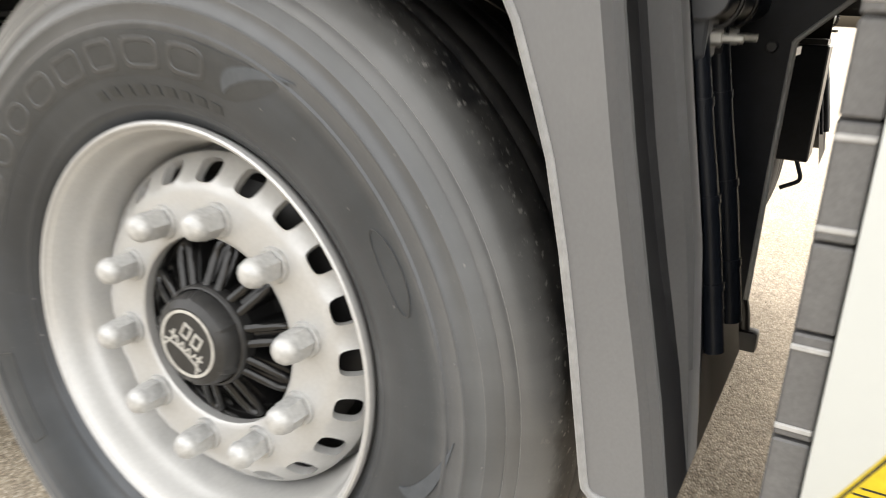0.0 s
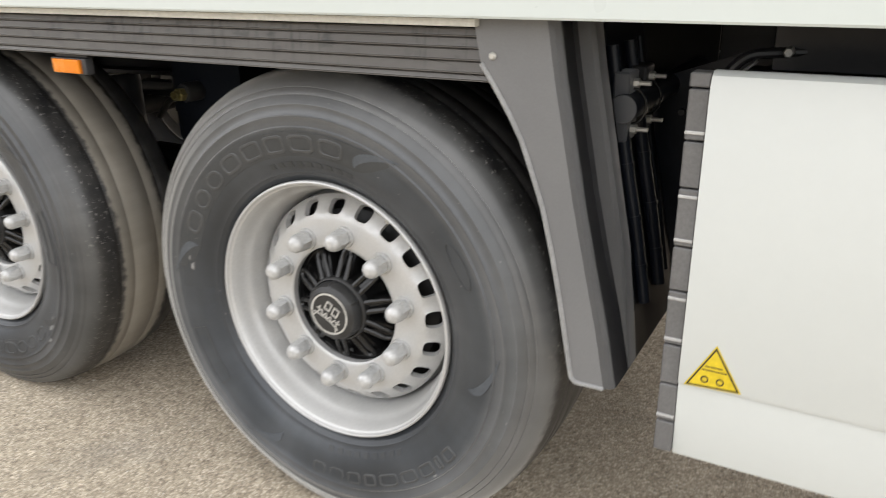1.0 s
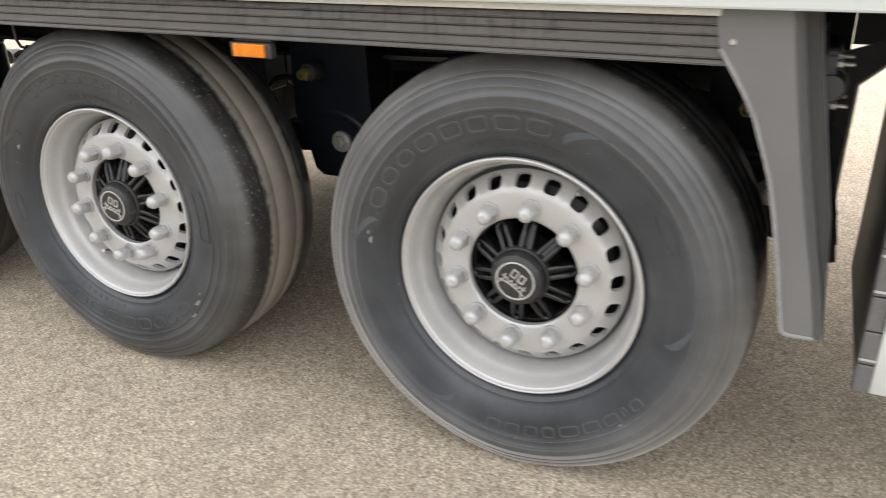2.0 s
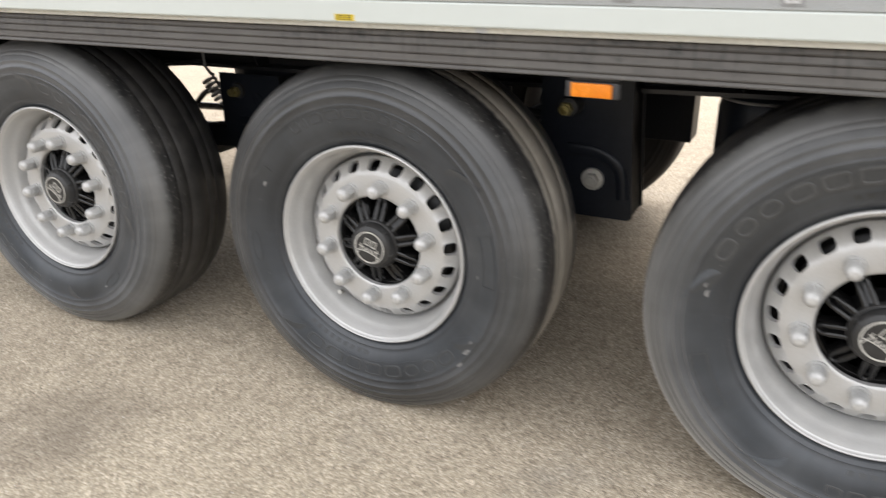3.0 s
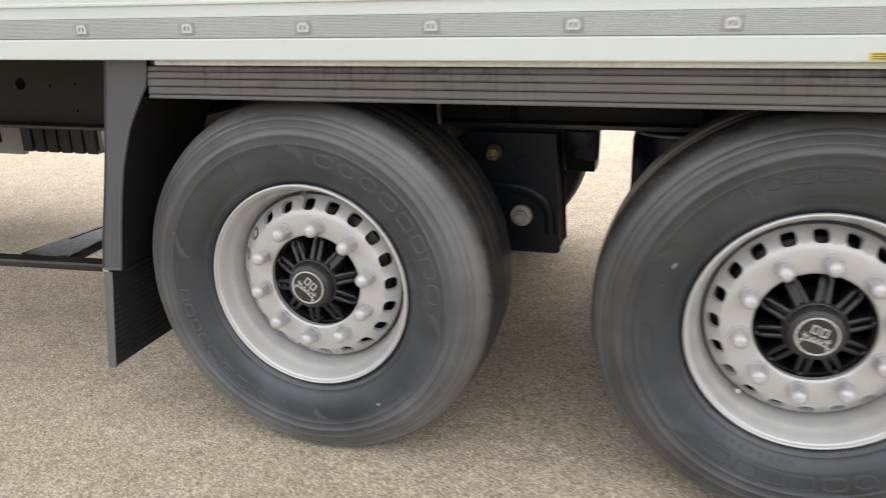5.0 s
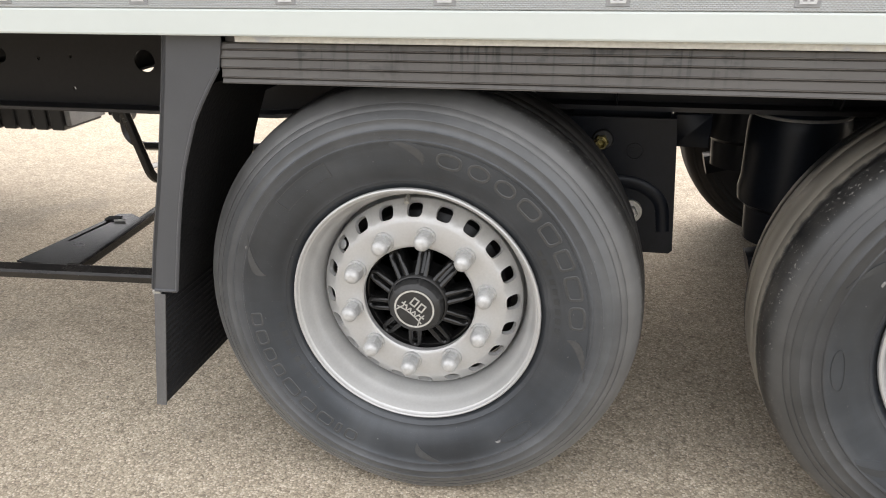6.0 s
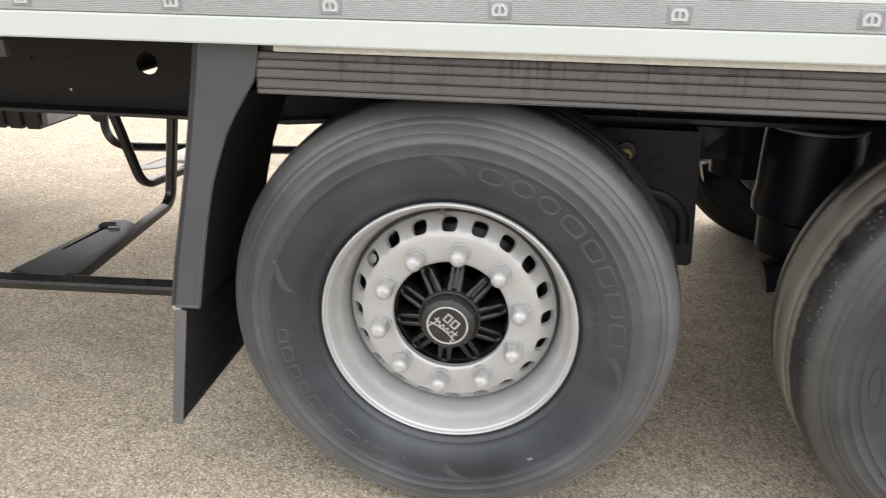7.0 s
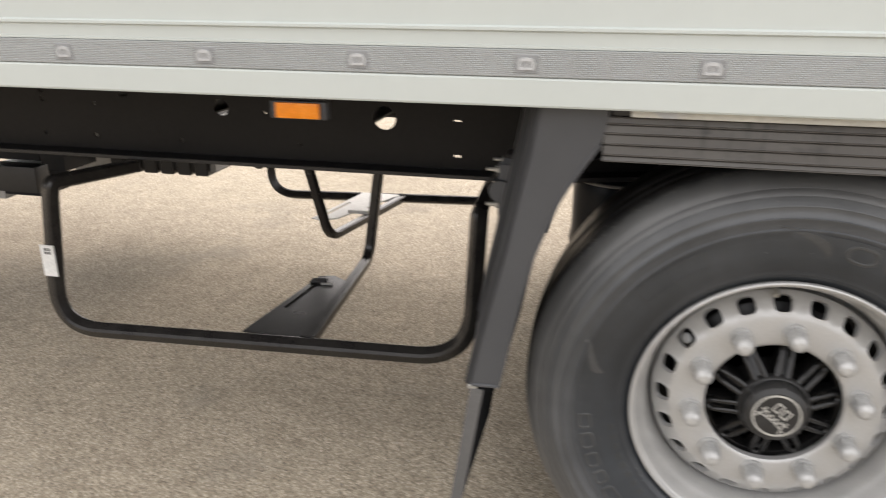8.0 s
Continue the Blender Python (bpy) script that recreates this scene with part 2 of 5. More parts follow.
def stained_rail_material():
    m, nt, b = nodes_of("rail_plastic")
    big, small = noise_node(nt, 3.0, 5), noise_node(nt, 160.0, 3)
    col = blend(nt, big, (0.066, 0.061, 0.056), (0.092, 0.085, 0.077))
    # dried water runs from the upper edge
    tc = nt.nodes.new("ShaderNodeTexCoord")
    up = nt.nodes.new("ShaderNodeSeparateXYZ")
    nt.links.new(tc.outputs["Object"], up.inputs[0])
    high = nt.nodes.new("ShaderNodeMapRange")
    for key, value in (("From Min", 1.06), ("From Max", 1.115), ("To Min", 0.22), ("To Max", 1.0)):
        high.inputs[key].default_value = value
    nt.links.new(up.outputs["Z"], high.inputs["Value"])
    where = ramp(nt, noise_node(nt, 1.0, 2, stretch=(2.6, 0.5, 0.5)), [(0.42, (0, 0, 0)), (0.52, (1, 1, 1))])
    for stretch, lo, hi in (((75.0, 3.0, 4.5), 0.545, 0.61), ((22.0, 3.0, 30.0), 0.54, 0.64)):
        runs = ramp(nt, noise_node(nt, 1.0, 3, 0.65, stretch=stretch), [(lo, (0, 0, 0)), (hi, (0.85,) * 3)])
        col = blend(nt, blend(nt, 1.0, blend(nt, 1.0, where, runs, "MULTIPLY"), high.outputs[0], "MULTIPLY"), col, (0.018, 0.017, 0.016))
    haze = noise_node(nt, 1.0, 4, 0.6, stretch=(5.0, 3.0, 22.0))
    col = blend(nt, ramp(nt, haze, [(0.45, (0, 0, 0)), (0.75, (0.5,) * 3)]), col, (0.125, 0.120, 0.108))
    nt.links.new(col, b.inputs["Base Color"])
    b.inputs["Roughness"].default_value = 0.42
    relief(nt, b, small, 0.12, 0.0006)
    return m


RUBBER = [tyre_material("tyre_rubber_dusty", 0.12, 1.00, (0.16, 0.15, 0.135), 0.026, 0.56), tyre_material("tyre_rubber_tan", 1.0, 0.64, (0.285, 0.261, 0.220), 0.020, 0.05),
          tyre_material("tyre_rubber_dark", 0.10, 1.10, (0.15, 0.14, 0.125), 0.032, 0.11)]
RUBBER_MARK = surface("raised_rubber", (0.0321, 0.0350, 0.0378), (0.0428, 0.0450, 0.0468), 0.42, coarse=20, bump=0.1)
RUBBER_EDGE = surface("rubbed_rubber", (0.0492, 0.0510, 0.0522), (0.0642, 0.0650, 0.0657), 0.42, coarse=20, bump=0.1)
RUBBER_FLASH = surface("bare_rubber", (0.060, 0.068, 0.078), (0.075, 0.083, 0.094), 0.45, coarse=20, bump=0.1)
FLAP = surface("flap_rubber", (0.005, 0.005, 0.006), (0.012, 0.012, 0.013), 0.75, coarse=14, fine=90, bump=0.9, depth=0.004, speck=(160, 0.74, (0.12, 0.12, 0.12)))
SILVER = surface("silver_wheel_paint", (0.462, 0.461, 0.452), (0.515, 0.513, 0.503), 0.34, 0.3, coarse=6, fine=160, bump=0.02, depth=0.0003, mottle=0.12)
NUT = surface("zinc_nut", (0.44, 0.44, 0.432), (0.51, 0.51, 0.50), 0.38, 0.3, coarse=30, bump=0.08)
BLACK_CAST = surface("black_cast_iron", (0.007, 0.007, 0.007), (0.014, 0.0137, 0.0135), 0.20, coarse=18, bump=0.2, depth=0.0008)
BLACK_CAP = surface("black_plastic_cap", (0.017, 0.017, 0.017), (0.03, 0.03, 0.03), 0.4, coarse=24, bump=0.1)
EMBLEM = surface("pale_emblem", (0.40, 0.39, 0.36), (0.5, 0.49, 0.45), 0.45, coarse=60, bump=0.05)
WHITE = surface("white_body_gelcoat", (0.505, 0.542, 0.520), (0.535, 0.572, 0.550), 0.27, coarse=1.2, fine=30, bump=0.02, depth=0.0006, mottle=0.02)
PANEL_WHITE = surface("white_plastic_panel", (0.500, 0.518, 0.500), (0.530, 0.548, 0.530), 0.38, coarse=1.4, fine=60, bump=0.03, depth=0.0005, mottle=0.02)
CREAM = surface("cream_seal", (0.50, 0.49, 0.44), (0.58, 0.57, 0.51), 0.5, coarse=6, bump=0.05, speck=(9, 0.66, (0.42, 0.43, 0.44)))
ALU = dotted_strip_material()
ALU_RING = surface("cast_ring", (0.50, 0.51, 0.52), (0.57, 0.58, 0.585), 0.4, 0.2, coarse=40, bump=0.1)
ALU_DARK = surface("recess_grey", (0.25, 0.257, 0.26), (0.30, 0.307, 0.31), 0.5, 0.2, coarse=30, bump=0.1)
RAIL = stained_rail_material()
GUARD_LIP = surface("pale_guard_edge", (0.19, 0.19, 0.19), (0.26, 0.258, 0.252), 0.5, coarse=12, bump=0.1)
GUARD = surface("grey_guard_plastic", (0.047, 0.049, 0.054), (0.060, 0.062, 0.067), 0.42, coarse=3, fine=300, bump=0.12, depth=0.0005, mottle=0.12)
GUARD_PALE = surface("pale_guard_plastic", (0.118, 0.119, 0.121), (0.140, 0.140, 0.140), 0.42, coarse=3, fine=300, bump=0.12, depth=0.0005, mottle=0.16)
for mat, film in ((GUARD, 0.2), (GUARD_PALE, 0.45), (GUARD_LIP, 0.45)):
    mat.node_tree.nodes["Principled BSDF"].inputs["Sheen Weight"].default_value = film
CHASSIS = surface("black_chassis_paint", (0.016, 0.016, 0.017), (0.026, 0.025, 0.025), 0.38, coarse=2.5, fine=60, bump=0.06, depth=0.001)
CHASSIS_GLOSS = surface("navy_black_paint", (0.006, 0.008, 0.012), (0.011, 0.013, 0.018), 0.33, coarse=5, fine=80, bump=0.05, depth=0.001)
CHASSIS_GLOSS.node_tree.nodes["Principled BSDF"].inputs["Specular IOR Level"].default_value = 0.22
BEAM = surface("brown_black_beam", (0.011, 0.010, 0.0095), (0.017, 0.0155, 0.0145), 0.5, coarse=2.0, fine=90, bump=0.06, depth=0.001)
BEAM.node_tree.nodes["Principled BSDF"].inputs["Specular IOR Level"].default_value = 0.25
TUBE = surface("worn_black_tube", (0.013, 0.012, 0.012), (0.028, 0.026, 0.024), 0.24, coarse=9, fine=120, bump=0.1)
STEEL = surface("dull_zinc_steel", (0.42, 0.41, 0.38), (0.52, 0.51, 0.47), 0.42, 0.6, coarse=40, bump=0.15)
PLATE_BLACK = surface("glossy_black_plate", (0.016, 0.015, 0.014), (0.034, 0.032, 0.030), 0.24, coarse=7, fine=120, bump=0.12)
COIL = surface("brown_cable", (0.22, 0.20, 0.19), (0.32, 0.30, 0.28), 0.35, coarse=20, bump=0.05)
BRASS = surface("yellow_zinc_fitting", (0.30, 0.25, 0.09), (0.44, 0.38, 0.18), 0.34, 0.75, coarse=50, bump=0.1)
ORANGE = surface("amber_lens", (0.66, 0.18, 0.004), (0.75, 0.235, 0.006), 0.25, coarse=30, fine=300, bump=0.1)
HOUSING = surface("lamp_housing", (0.03, 0.03, 0.032), (0.045, 0.045, 0.047), 0.5, coarse=30, bump=0.1)
YELLOW = surface("yellow_sticker", (0.58, 0.43, 0.012), (0.64, 0.48, 0.02), 0.4, coarse=20, bump=0.03)
INK = surface("black_print", (0.015, 0.014, 0.010), (0.025, 0.023, 0.018), 0.45, coarse=40, bump=0.0)
EDGE = surface("grey_edge_profile", (0.105, 0.103, 0.102), (0.13, 0.128, 0.126), 0.5, coarse=6, fine=200, bump=0.12)
EDGE_LIP = surface("pale_edge_lip", (0.36, 0.355, 0.345), (0.44, 0.435, 0.42), 0.5, coarse=20, bump=0.05)
CHALK = surface("chalky_rubber", (0.15, 0.15, 0.148), (0.26, 0.256, 0.246), 0.7, coarse=60, bump=0.2)
PAPER = surface("white_label", (0.72, 0.72, 0.70), (0.8, 0.8, 0.78), 0.5, coarse=20, bump=0.02)
# darker rubber that puts the shade on the far tyres into their colour
RUBBER_SHADED = surface("shaded_black_rubber", (0.010, 0.010, 0.011), (0.016, 0.016, 0.017), 0.6, coarse=14, bump=0.1)
GROUND = ground_material()


def grit_material():
    m, nt, b = nodes_of("loose_grit")
    geo = nt.nodes.new("ShaderNodeNewGeometry")
    col = ramp(nt, geo.outputs["Random Per Island"], [(0.0, (0.16, 0.142, 0.118)), (0.4, (0.36, 0.32, 0.262)), (0.8, (0.47, 0.425, 0.355)), (1.0, (0.62, 0.59, 0.53))])
    col = blend(nt, 0.4, col, ramp(nt, noise_node(nt, 400.0, 2), [(0.3, (0.8,) * 3), (0.7, (1.15,) * 3)]), "MULTIPLY")
    nt.links.new(col, b.inputs["Base Color"])
    b.inputs["Roughness"].default_value = 0.8
    return m


GRIT = grit_material()


# ---- mesh helpers ----
def part(name, bm, mat, parent=None, label="", sharp=35):
    me = bpy.data.meshes.new(name)
    bmesh.ops.recalc_face_normals(bm, faces=bm.faces)
    bm.to_mesh(me)
    bm.free()
    me.shade_smooth()
    me.set_sharp_from_angle(angle=radians(sharp))
    me.materials.append(mat)
    ob = new(name, me)
    if parent:
        ob.parent = parent
    if label:
        ob["label"] = label
    return ob


def box(bm, x0, x1, y0, y1, z0, z1, bevel=0.0, seg=2):
    vs = [bm.verts.new((x, y, z)) for x in (x0, x1) for y in (y0, y1) for z in (z0, z1)]
    fs = [bm.faces.new([vs[i] for i in q]) for q in ((0, 1, 3, 2), (4, 6, 7, 5), (0, 4, 5, 1), (2, 3, 7, 6), (0, 2, 6, 4), (1, 5, 7, 3))]
    if bevel:
        es = list({e for f in fs for e in f.edges})
        bmesh.ops.bevel(bm, geom=es, offset=bevel, segments=seg, affect="EDGES", profile=0.6)
    return bm


def lathe(bm, prof, segs, cx=0.0, cy=0.0, cz=0.0, closed=False):
    """Turns (radius, y) pairs round an axis along y."""
    rings = []
    for r, y in prof:
        if r < 1e-6:
            rings.append([bm.verts.new((cx, cy + y, cz))])
        else:
            rings.append([bm.verts.new((cx + r * math.cos(2 * math.pi * k / segs), cy + y, cz + r * math.sin(2 * math.pi * k / segs))) for k in range(segs)])
    pairs = list(zip(rings, rings[1:]))
    if closed:
        pairs.append((rings[-1], rings[0]))
    for a, b in pairs:
        for k in range(segs):
            j = (k + 1) % segs
            if len(a) == 1 and len(b) == 1:
                continue
            if len(a) == 1:
                bm.faces.new((a[0], b[k], b[j]))
            elif len(b) == 1:
                bm.faces.new((a[k], b[0], a[j]))
            else:
                bm.faces.new((a[k], b[k], b[j], a[j]))
    return rings


def upright(bm, prof, segs, cx, cy):
    """Turns (radius, z) pairs round an upright axis."""
    rings = [[bm.verts.new((cx + max(r, 0.0005) * math.cos(2 * math.pi * k / segs), cy + max(r, 0.0005) * math.sin(2 * math.pi * k / segs), z)) for k in range(segs)] for r, z in prof]
    for a, b in zip(rings, rings[1:]):
        for k in range(segs):
            j = (k + 1) % segs
            bm.faces.new((a[k], b[k], b[j], a[j]))


def sweep(bm, pts, r, segs=12, square=0.0, up=(0, 0, 1)):
    """A tube along points; square > 0 gives a rounded square section."""
    pts = [Vector(p) for p in pts]
    rings = []
    side = None
    for i, p in enumerate(pts):
        d = (pts[min(i + 1, len(pts) - 1)] - pts[max(i - 1, 0)]).normalized()
        if side is None:
            ref = Vector(up)
            if abs(d.dot(ref)) > 0.95:
                ref = Vector((1, 0, 0))
            side = d.cross(ref).normalized()
        side = (side - d * side.dot(d)).normalized()
        nrm = side.cross(d).normalized()
        ring = []
        for k in range(segs):
            a = 2 * math.pi * (k + 0.5) / segs
            c, s = math.cos(a), math.sin(a)
            rr = r
            if square:
                rr = r / max(abs(c), abs(s)) ** square
            ring.append(bm.verts.new(p + side * (c * rr) + nrm * (s * rr)))
        rings.append(ring)
    for a, b in zip(rings, rings[1:]):
        for k in range(segs):
            j = (k + 1) % segs
            bm.faces.new((a[k], a[j], b[j], b[k]))
    bm.faces.new(rings[0][::-1])
    bm.faces.new(rings[-1])
    return bm


def rounded(pts, r, n=6):
    """A polyline with its inner corners rounded."""
    pts = [Vector(p) for p in pts]
    out = [pts[0]]
    for a, b, c in zip(pts, pts[1:], pts[2:]):
        u, w = (a - b), (c - b)
        k = min(r, u.length * 0.49, w.length * 0.49)
        p, q = b + u.normalized() * k, b + w.normalized() * k
        for i in range(n + 1):
            t = i / n
            out.append(p * (1 - t) ** 2 + b * 2 * t * (1 - t) + q * t * t)
    out.append(pts[-1])
    return out


def plate(bm, outline, y0, y1, holes=(), bevel=0.0):
    """A plate in the xz plane from y0 to y1 with outline and holes as lists of (x, z)."""
    edges = []
    for loop in (outline, *holes):
        vs = [bm.verts.new((x, y0, z)) for x, z in loop]
        edges += [bm.edges.new((vs[i], vs[(i + 1) % len(vs)])) for i in range(len(vs))]
    res = bmesh.ops.triangle_fill(bm, edges=edges, use_beauty=True, use_dissolve=False)
    faces = [g for g in res["geom"] if isinstance(g, bmesh.types.BMFace)]
    ext = bmesh.ops.extrude_face_region(bm, geom=faces)
    vs = [g for g in ext["geom"] if isinstance(g, bmesh.types.BMVert)]
    bmesh.ops.translate(bm, verts=vs, vec=(0, y1 - y0, 0))
    return bm


def ring_points(cx, cz, r, n=24):
    return [(cx + r * math.cos(2 * math.pi * k / n), cz + r * math.sin(2 * math.pi * k / n)) for k in range(n)]


def extrude_x(bm, prof, x0, x1):
    """A closed (y, z) profile drawn out along x."""
    a = [bm.verts.new((x0, y, z)) for y, z in prof]
    b = [bm.verts.new((x1, y, z)) for y, z in prof]
    n = len(prof)
    for i in range(n):
        j = (i + 1) % n
        bm.faces.new((a[i], a[j], b[j], b[i]))
    bm.faces.new(a[::-1])
    bm.faces.new(b)
    return bm


def holder(name, parent=None, m=None):
    e = new(name)
    e.empty_display_size = 0.1
    if parent:
        e.parent = parent
    if m is not None:
        e.matrix_basis = m
    return e


# ---- ground ----
bm = bmesh.new()
bmesh.ops.create_grid(bm, x_segments=8, y_segments=8, size=700)
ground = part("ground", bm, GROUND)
tagged(ground, "tan gravelly asphalt yard, dry and slightly stained", "ground", kind="structure")

# ---- the trailer ----
HUB_Z = 0.513
AXLES = (1.297, 0.0, -1.31)
MID = 1.18           # the trailer's middle line, in y
REAR, FRONT, BOGIE = -7.4, 5.6, 1.925
trailer = holder("semi_trailer")
tagged(trailer, "white refrigerated semi-trailer with three axles on a gravelly yard", "trailer")


def tyre_mesh():
    bm = bmesh.new()
    half = [(0.292, 0.020), (0.2965, 0.010), (0.303, 0.003), (0.309, -0.0035), (0.312, -0.0075), (0.316, -0.0085), (0.3185, -0.0115), (0.3215, -0.0115), (0.330, -0.0165), (0.352, -0.027),
            (0.368, -0.0315), (0.395, -0.0365), (0.4105, -0.0376), (0.4122, -0.0390), (0.4150, -0.0391), (0.4172, -0.0366), (0.4340, -0.0372), (0.4352, -0.0385), (0.4375, -0.0384),
            (0.4395, -0.0350), (0.4575, -0.0312), (0.4590, -0.0321), (0.4612, -0.0311), (0.4628, -0.0284), (0.4745, -0.0240), (0.4752, -0.0222), (0.4766, -0.0214), (0.4773, -0.0226),
            (0.4880, -0.0172), (0.4888, -0.0152), (0.4902, -0.0143), (0.491, -0.0154), (0.500, -0.0100), (0.5085, -0.0020), (0.5165, 0.0090), (0.5222, 0.0235), (0.5250, 0.0370)]
    tread = [(0.5275, 0.052), (0.5290, 0.0670), (0.5284, 0.0680), (0.5284, 0.0705), (0.5293, 0.0715), (0.5315, 0.1100), (0.5308, 0.1110), (0.5308, 0.1140), (0.5318, 0.1150), (0.533, 0.1545)]
    left = half + tread
    c = 0.1545
    prof = left + [(r, 2 * c - y) for r, y in left[-2::-1]]
    lathe(bm, prof, 144)
    for v in bm.verts:
        if v.co.z < -HUB_Z:
            squash = -HUB_Z - v.co.z
            v.co.z = -HUB_Z
            v.co.y += (-1 if v.co.y < c else 1) * squash * 0.35
        elif v.co.z < -0.36 and abs(v.co.x) < 0.2:
            f = (-0.36 - v.co.z) / 0.15 * (1 - abs(v.co.x) / 0.2)
            v.co.y += (-1 if v.co.y < c else 1) * 0.006 * max(0, min(1, f))
    return bm


def rim_mesh():
    bm = bmesh.new()
    prof = [(0.289, 0.030), (0.2925, 0.014), (0.2985, 0.002), (0.2992, -0.004), (0.2978, -0.0085), (0.2950, -0.0100), (0.2922, -0.0085), (0.2908, -0.0040), (0.2890, -0.0015), (0.2868, 0.0000),
            (0.2842, 0.0055), (0.2808, 0.0170), (0.2778, 0.0280), (0.2748, 0.0365), (0.2712, 0.0425), (0.2680, 0.0490), (0.2655, 0.0580), (0.2630, 0.0700), (0.2602, 0.0820), (0.2575, 0.095),
            (0.2555, 0.115), (0.2550, 0.165), (0.262, 0.19), (0.27, 0.21), (0.285, 0.29), (0.298, 0.312), (0.300, 0.318), (0.296, 0.318), (0.280, 0.29), (0.262, 0.2), (0.2575, 0.165),
            (0.262, 0.115), (0.266, 0.09), (0.276, 0.07), (0.285, 0.05)]
    lathe(bm, prof, 120, closed=True)
    return bm


def disc_mesh():
    """The dished wheel disc with its ring of hand holes."""
    bm = bmesh.new()
    n_holes, per = 20, 6
    segs = n_holes * per
    band = [(0.2065, 0.0450), (0.2160, 0.0506), (0.2270, 0.0610), (0.2375, 0.0712), (0.2470, 0.0815)]

    def on_band(v):
        v = max(0.0, min(0.9999, v)) * (len(band) - 1)
        i = int(v)
        f = v - i
        return tuple(band[i][k] * (1 - f) + band[i + 1][k] * f for k in (0, 1))

    def at(a, r, y):
        return bm.verts.new((r * math.cos(a), y, r * math.sin(a)))

    lathe(bm, [(0.139, 0.0620), (0.1385, 0.0465), (0.1410, 0.0440), (0.1480, 0.0428), (0.1890, 0.0428), (0.1985, 0.0434), band[0]], segs)
    lathe(bm, [band[-1], (0.2488, 0.0842), (0.2492, 0.0870), (0.2480, 0.0900), (0.2480, 0.130), (0.2545, 0.138)], segs)
    step = 2 * math.pi / n_holes
    for h in range(n_holes):
        a0 = h * step + 0.5 * step
        outer, lip, inner, deep = [], [], [], []
        mid_r, mid_y = on_band(0.52)
        path = [(-1 + 2 * k / per, -1) for k in range(per)] + [(1, -1 + 2 * k / per) for k in range(per)] + \
               [(1 - 2 * k / per, 1) for k in range(per)] + [(-1, 1 - 2 * k / per) for k in range(per)]
        for u, w in path:
            r, y = on_band((w + 1) / 2)
            outer.append(at(a0 + u * step / 2, r, y))
            k = (abs(u) ** 3.2 + abs(w) ** 3.2) ** (-1 / 3.2)
            uu, ww = u * k * 0.52, w * k * 0.70
            r, y = on_band((ww + 1) / 2 + 0.02)
            lip.append(at(a0 + uu * step / 2 * 1.13, r + (r - mid_r) * 0.13, y + (y - mid_y) * 0.13 - 0.0002))
            inner.append(at(a0 + uu * step / 2, r, y - 0.0018))
            deep.append(at(a0 + uu * step / 2 * 0.95, r - 0.007, y + 0.008))
        m = len(path)
        for k in range(m):
            j = (k + 1) % m
            bm.faces.new((outer[k], outer[j], lip[j], lip[k]))
            bm.faces.new((lip[k], lip[j], inner[j], inner[k]))
            bm.faces.new((inner[k], inner[j], deep[j], deep[k]))
    bmesh.ops.remove_doubles(bm, verts=bm.verts, dist=0.00005)
    return bm


def nut_mesh():
    bm = bmesh.new()
    lathe(bm, [(0, 0.0), (0.0248, 0.0), (0.0248, -0.003), (0.0236, -0.0060), (0, -0.0075)], 24)
    lathe(bm, [(0, -0.0075), (0.0205, -0.0075), (0.0215, -0.0095), (0.0212, -0.0345), (0.0196, -0.0375), (0, -0.0375)], 6)
    lathe(bm, [(0.0200, -0.0370), (0.0196, -0.0425), (0.0180, -0.0475), (0.0150, -0.0520), (0.0102, -0.0552), (0.0050, -0.0561), (0, -0.0562)], 12)
    return bm


def hub_mesh():
    """Black cast hub with paired ribs round its barrel."""
    bm = bmesh.new()
    lathe(bm, [(0.150, 0.112), (0.150, 0.078), (0.1405, 0.0735), (0.1345, 0.0745), (0.1310, 0.080), (0.1280, 0.100), (0.085, 0.100), (0.076, 0.090), (0.072, 0.060), (0.0705, 0.030)], 60)
    return bm


def rib_mesh():
    """One looped rib of the hub, lying along +x."""
    bm = bmesh.new()
    half = [(0.066, 0.036, 0.0105), (0.085, 0.044, 0.0108), (0.105, 0.051, 0.0110), (0.1190, 0.057, 0.0108), (0.1265, 0.061, 0.0088), (0.1305, 0.063, 0.0046)]
    path = [(r, y, -z) for r, y, z in half] + [(0.1318, 0.064, 0.0)] + [(r, y, z) for r, y, z in half[::-1]]
    sweep(bm, path, 0.0062, 8, up=(0, -1, 0))
    web = [(0.066, -0.0150), (0.125, -0.0155), (0.141, -0.0200), (0.141, 0.0200), (0.125, 0.0155), (0.066, 0.0150)]
    top = [bm.verts.new((x, 0.040 + (x - 0.066) * 0.46 + 0.006, z)) for x, z in web]
    low = [bm.verts.new((x, 0.103, z)) for x, z in web]
    bm.faces.new(top)
    for k in range(6):
        j = (k + 1) % 6
        bm.faces.new((top[k], top[j], low[j], low[k]))
    return bm


def cap_mesh():
    bm = bmesh.new()
    lathe(bm, [(0.0715, 0.050), (0.0735, 0.040), (0.0735, 0.030), (0.0715, 0.0262), (0.0690, 0.0250)], 48)
    lathe(bm, [(0.0708, 0.0258), (0.0700, 0.0150), (0.0640, 0.0040), (0.0560, 0.0000), (0.0, 0.0)], 6)
    lathe(bm, [(0.0670, 0.0262), (0.0655, 0.0120), (0.0610, 0.0030), (0.0535, -0.0012), (0.0510, -0.0030), (0.0, -0.0030)], 48)
    return bm


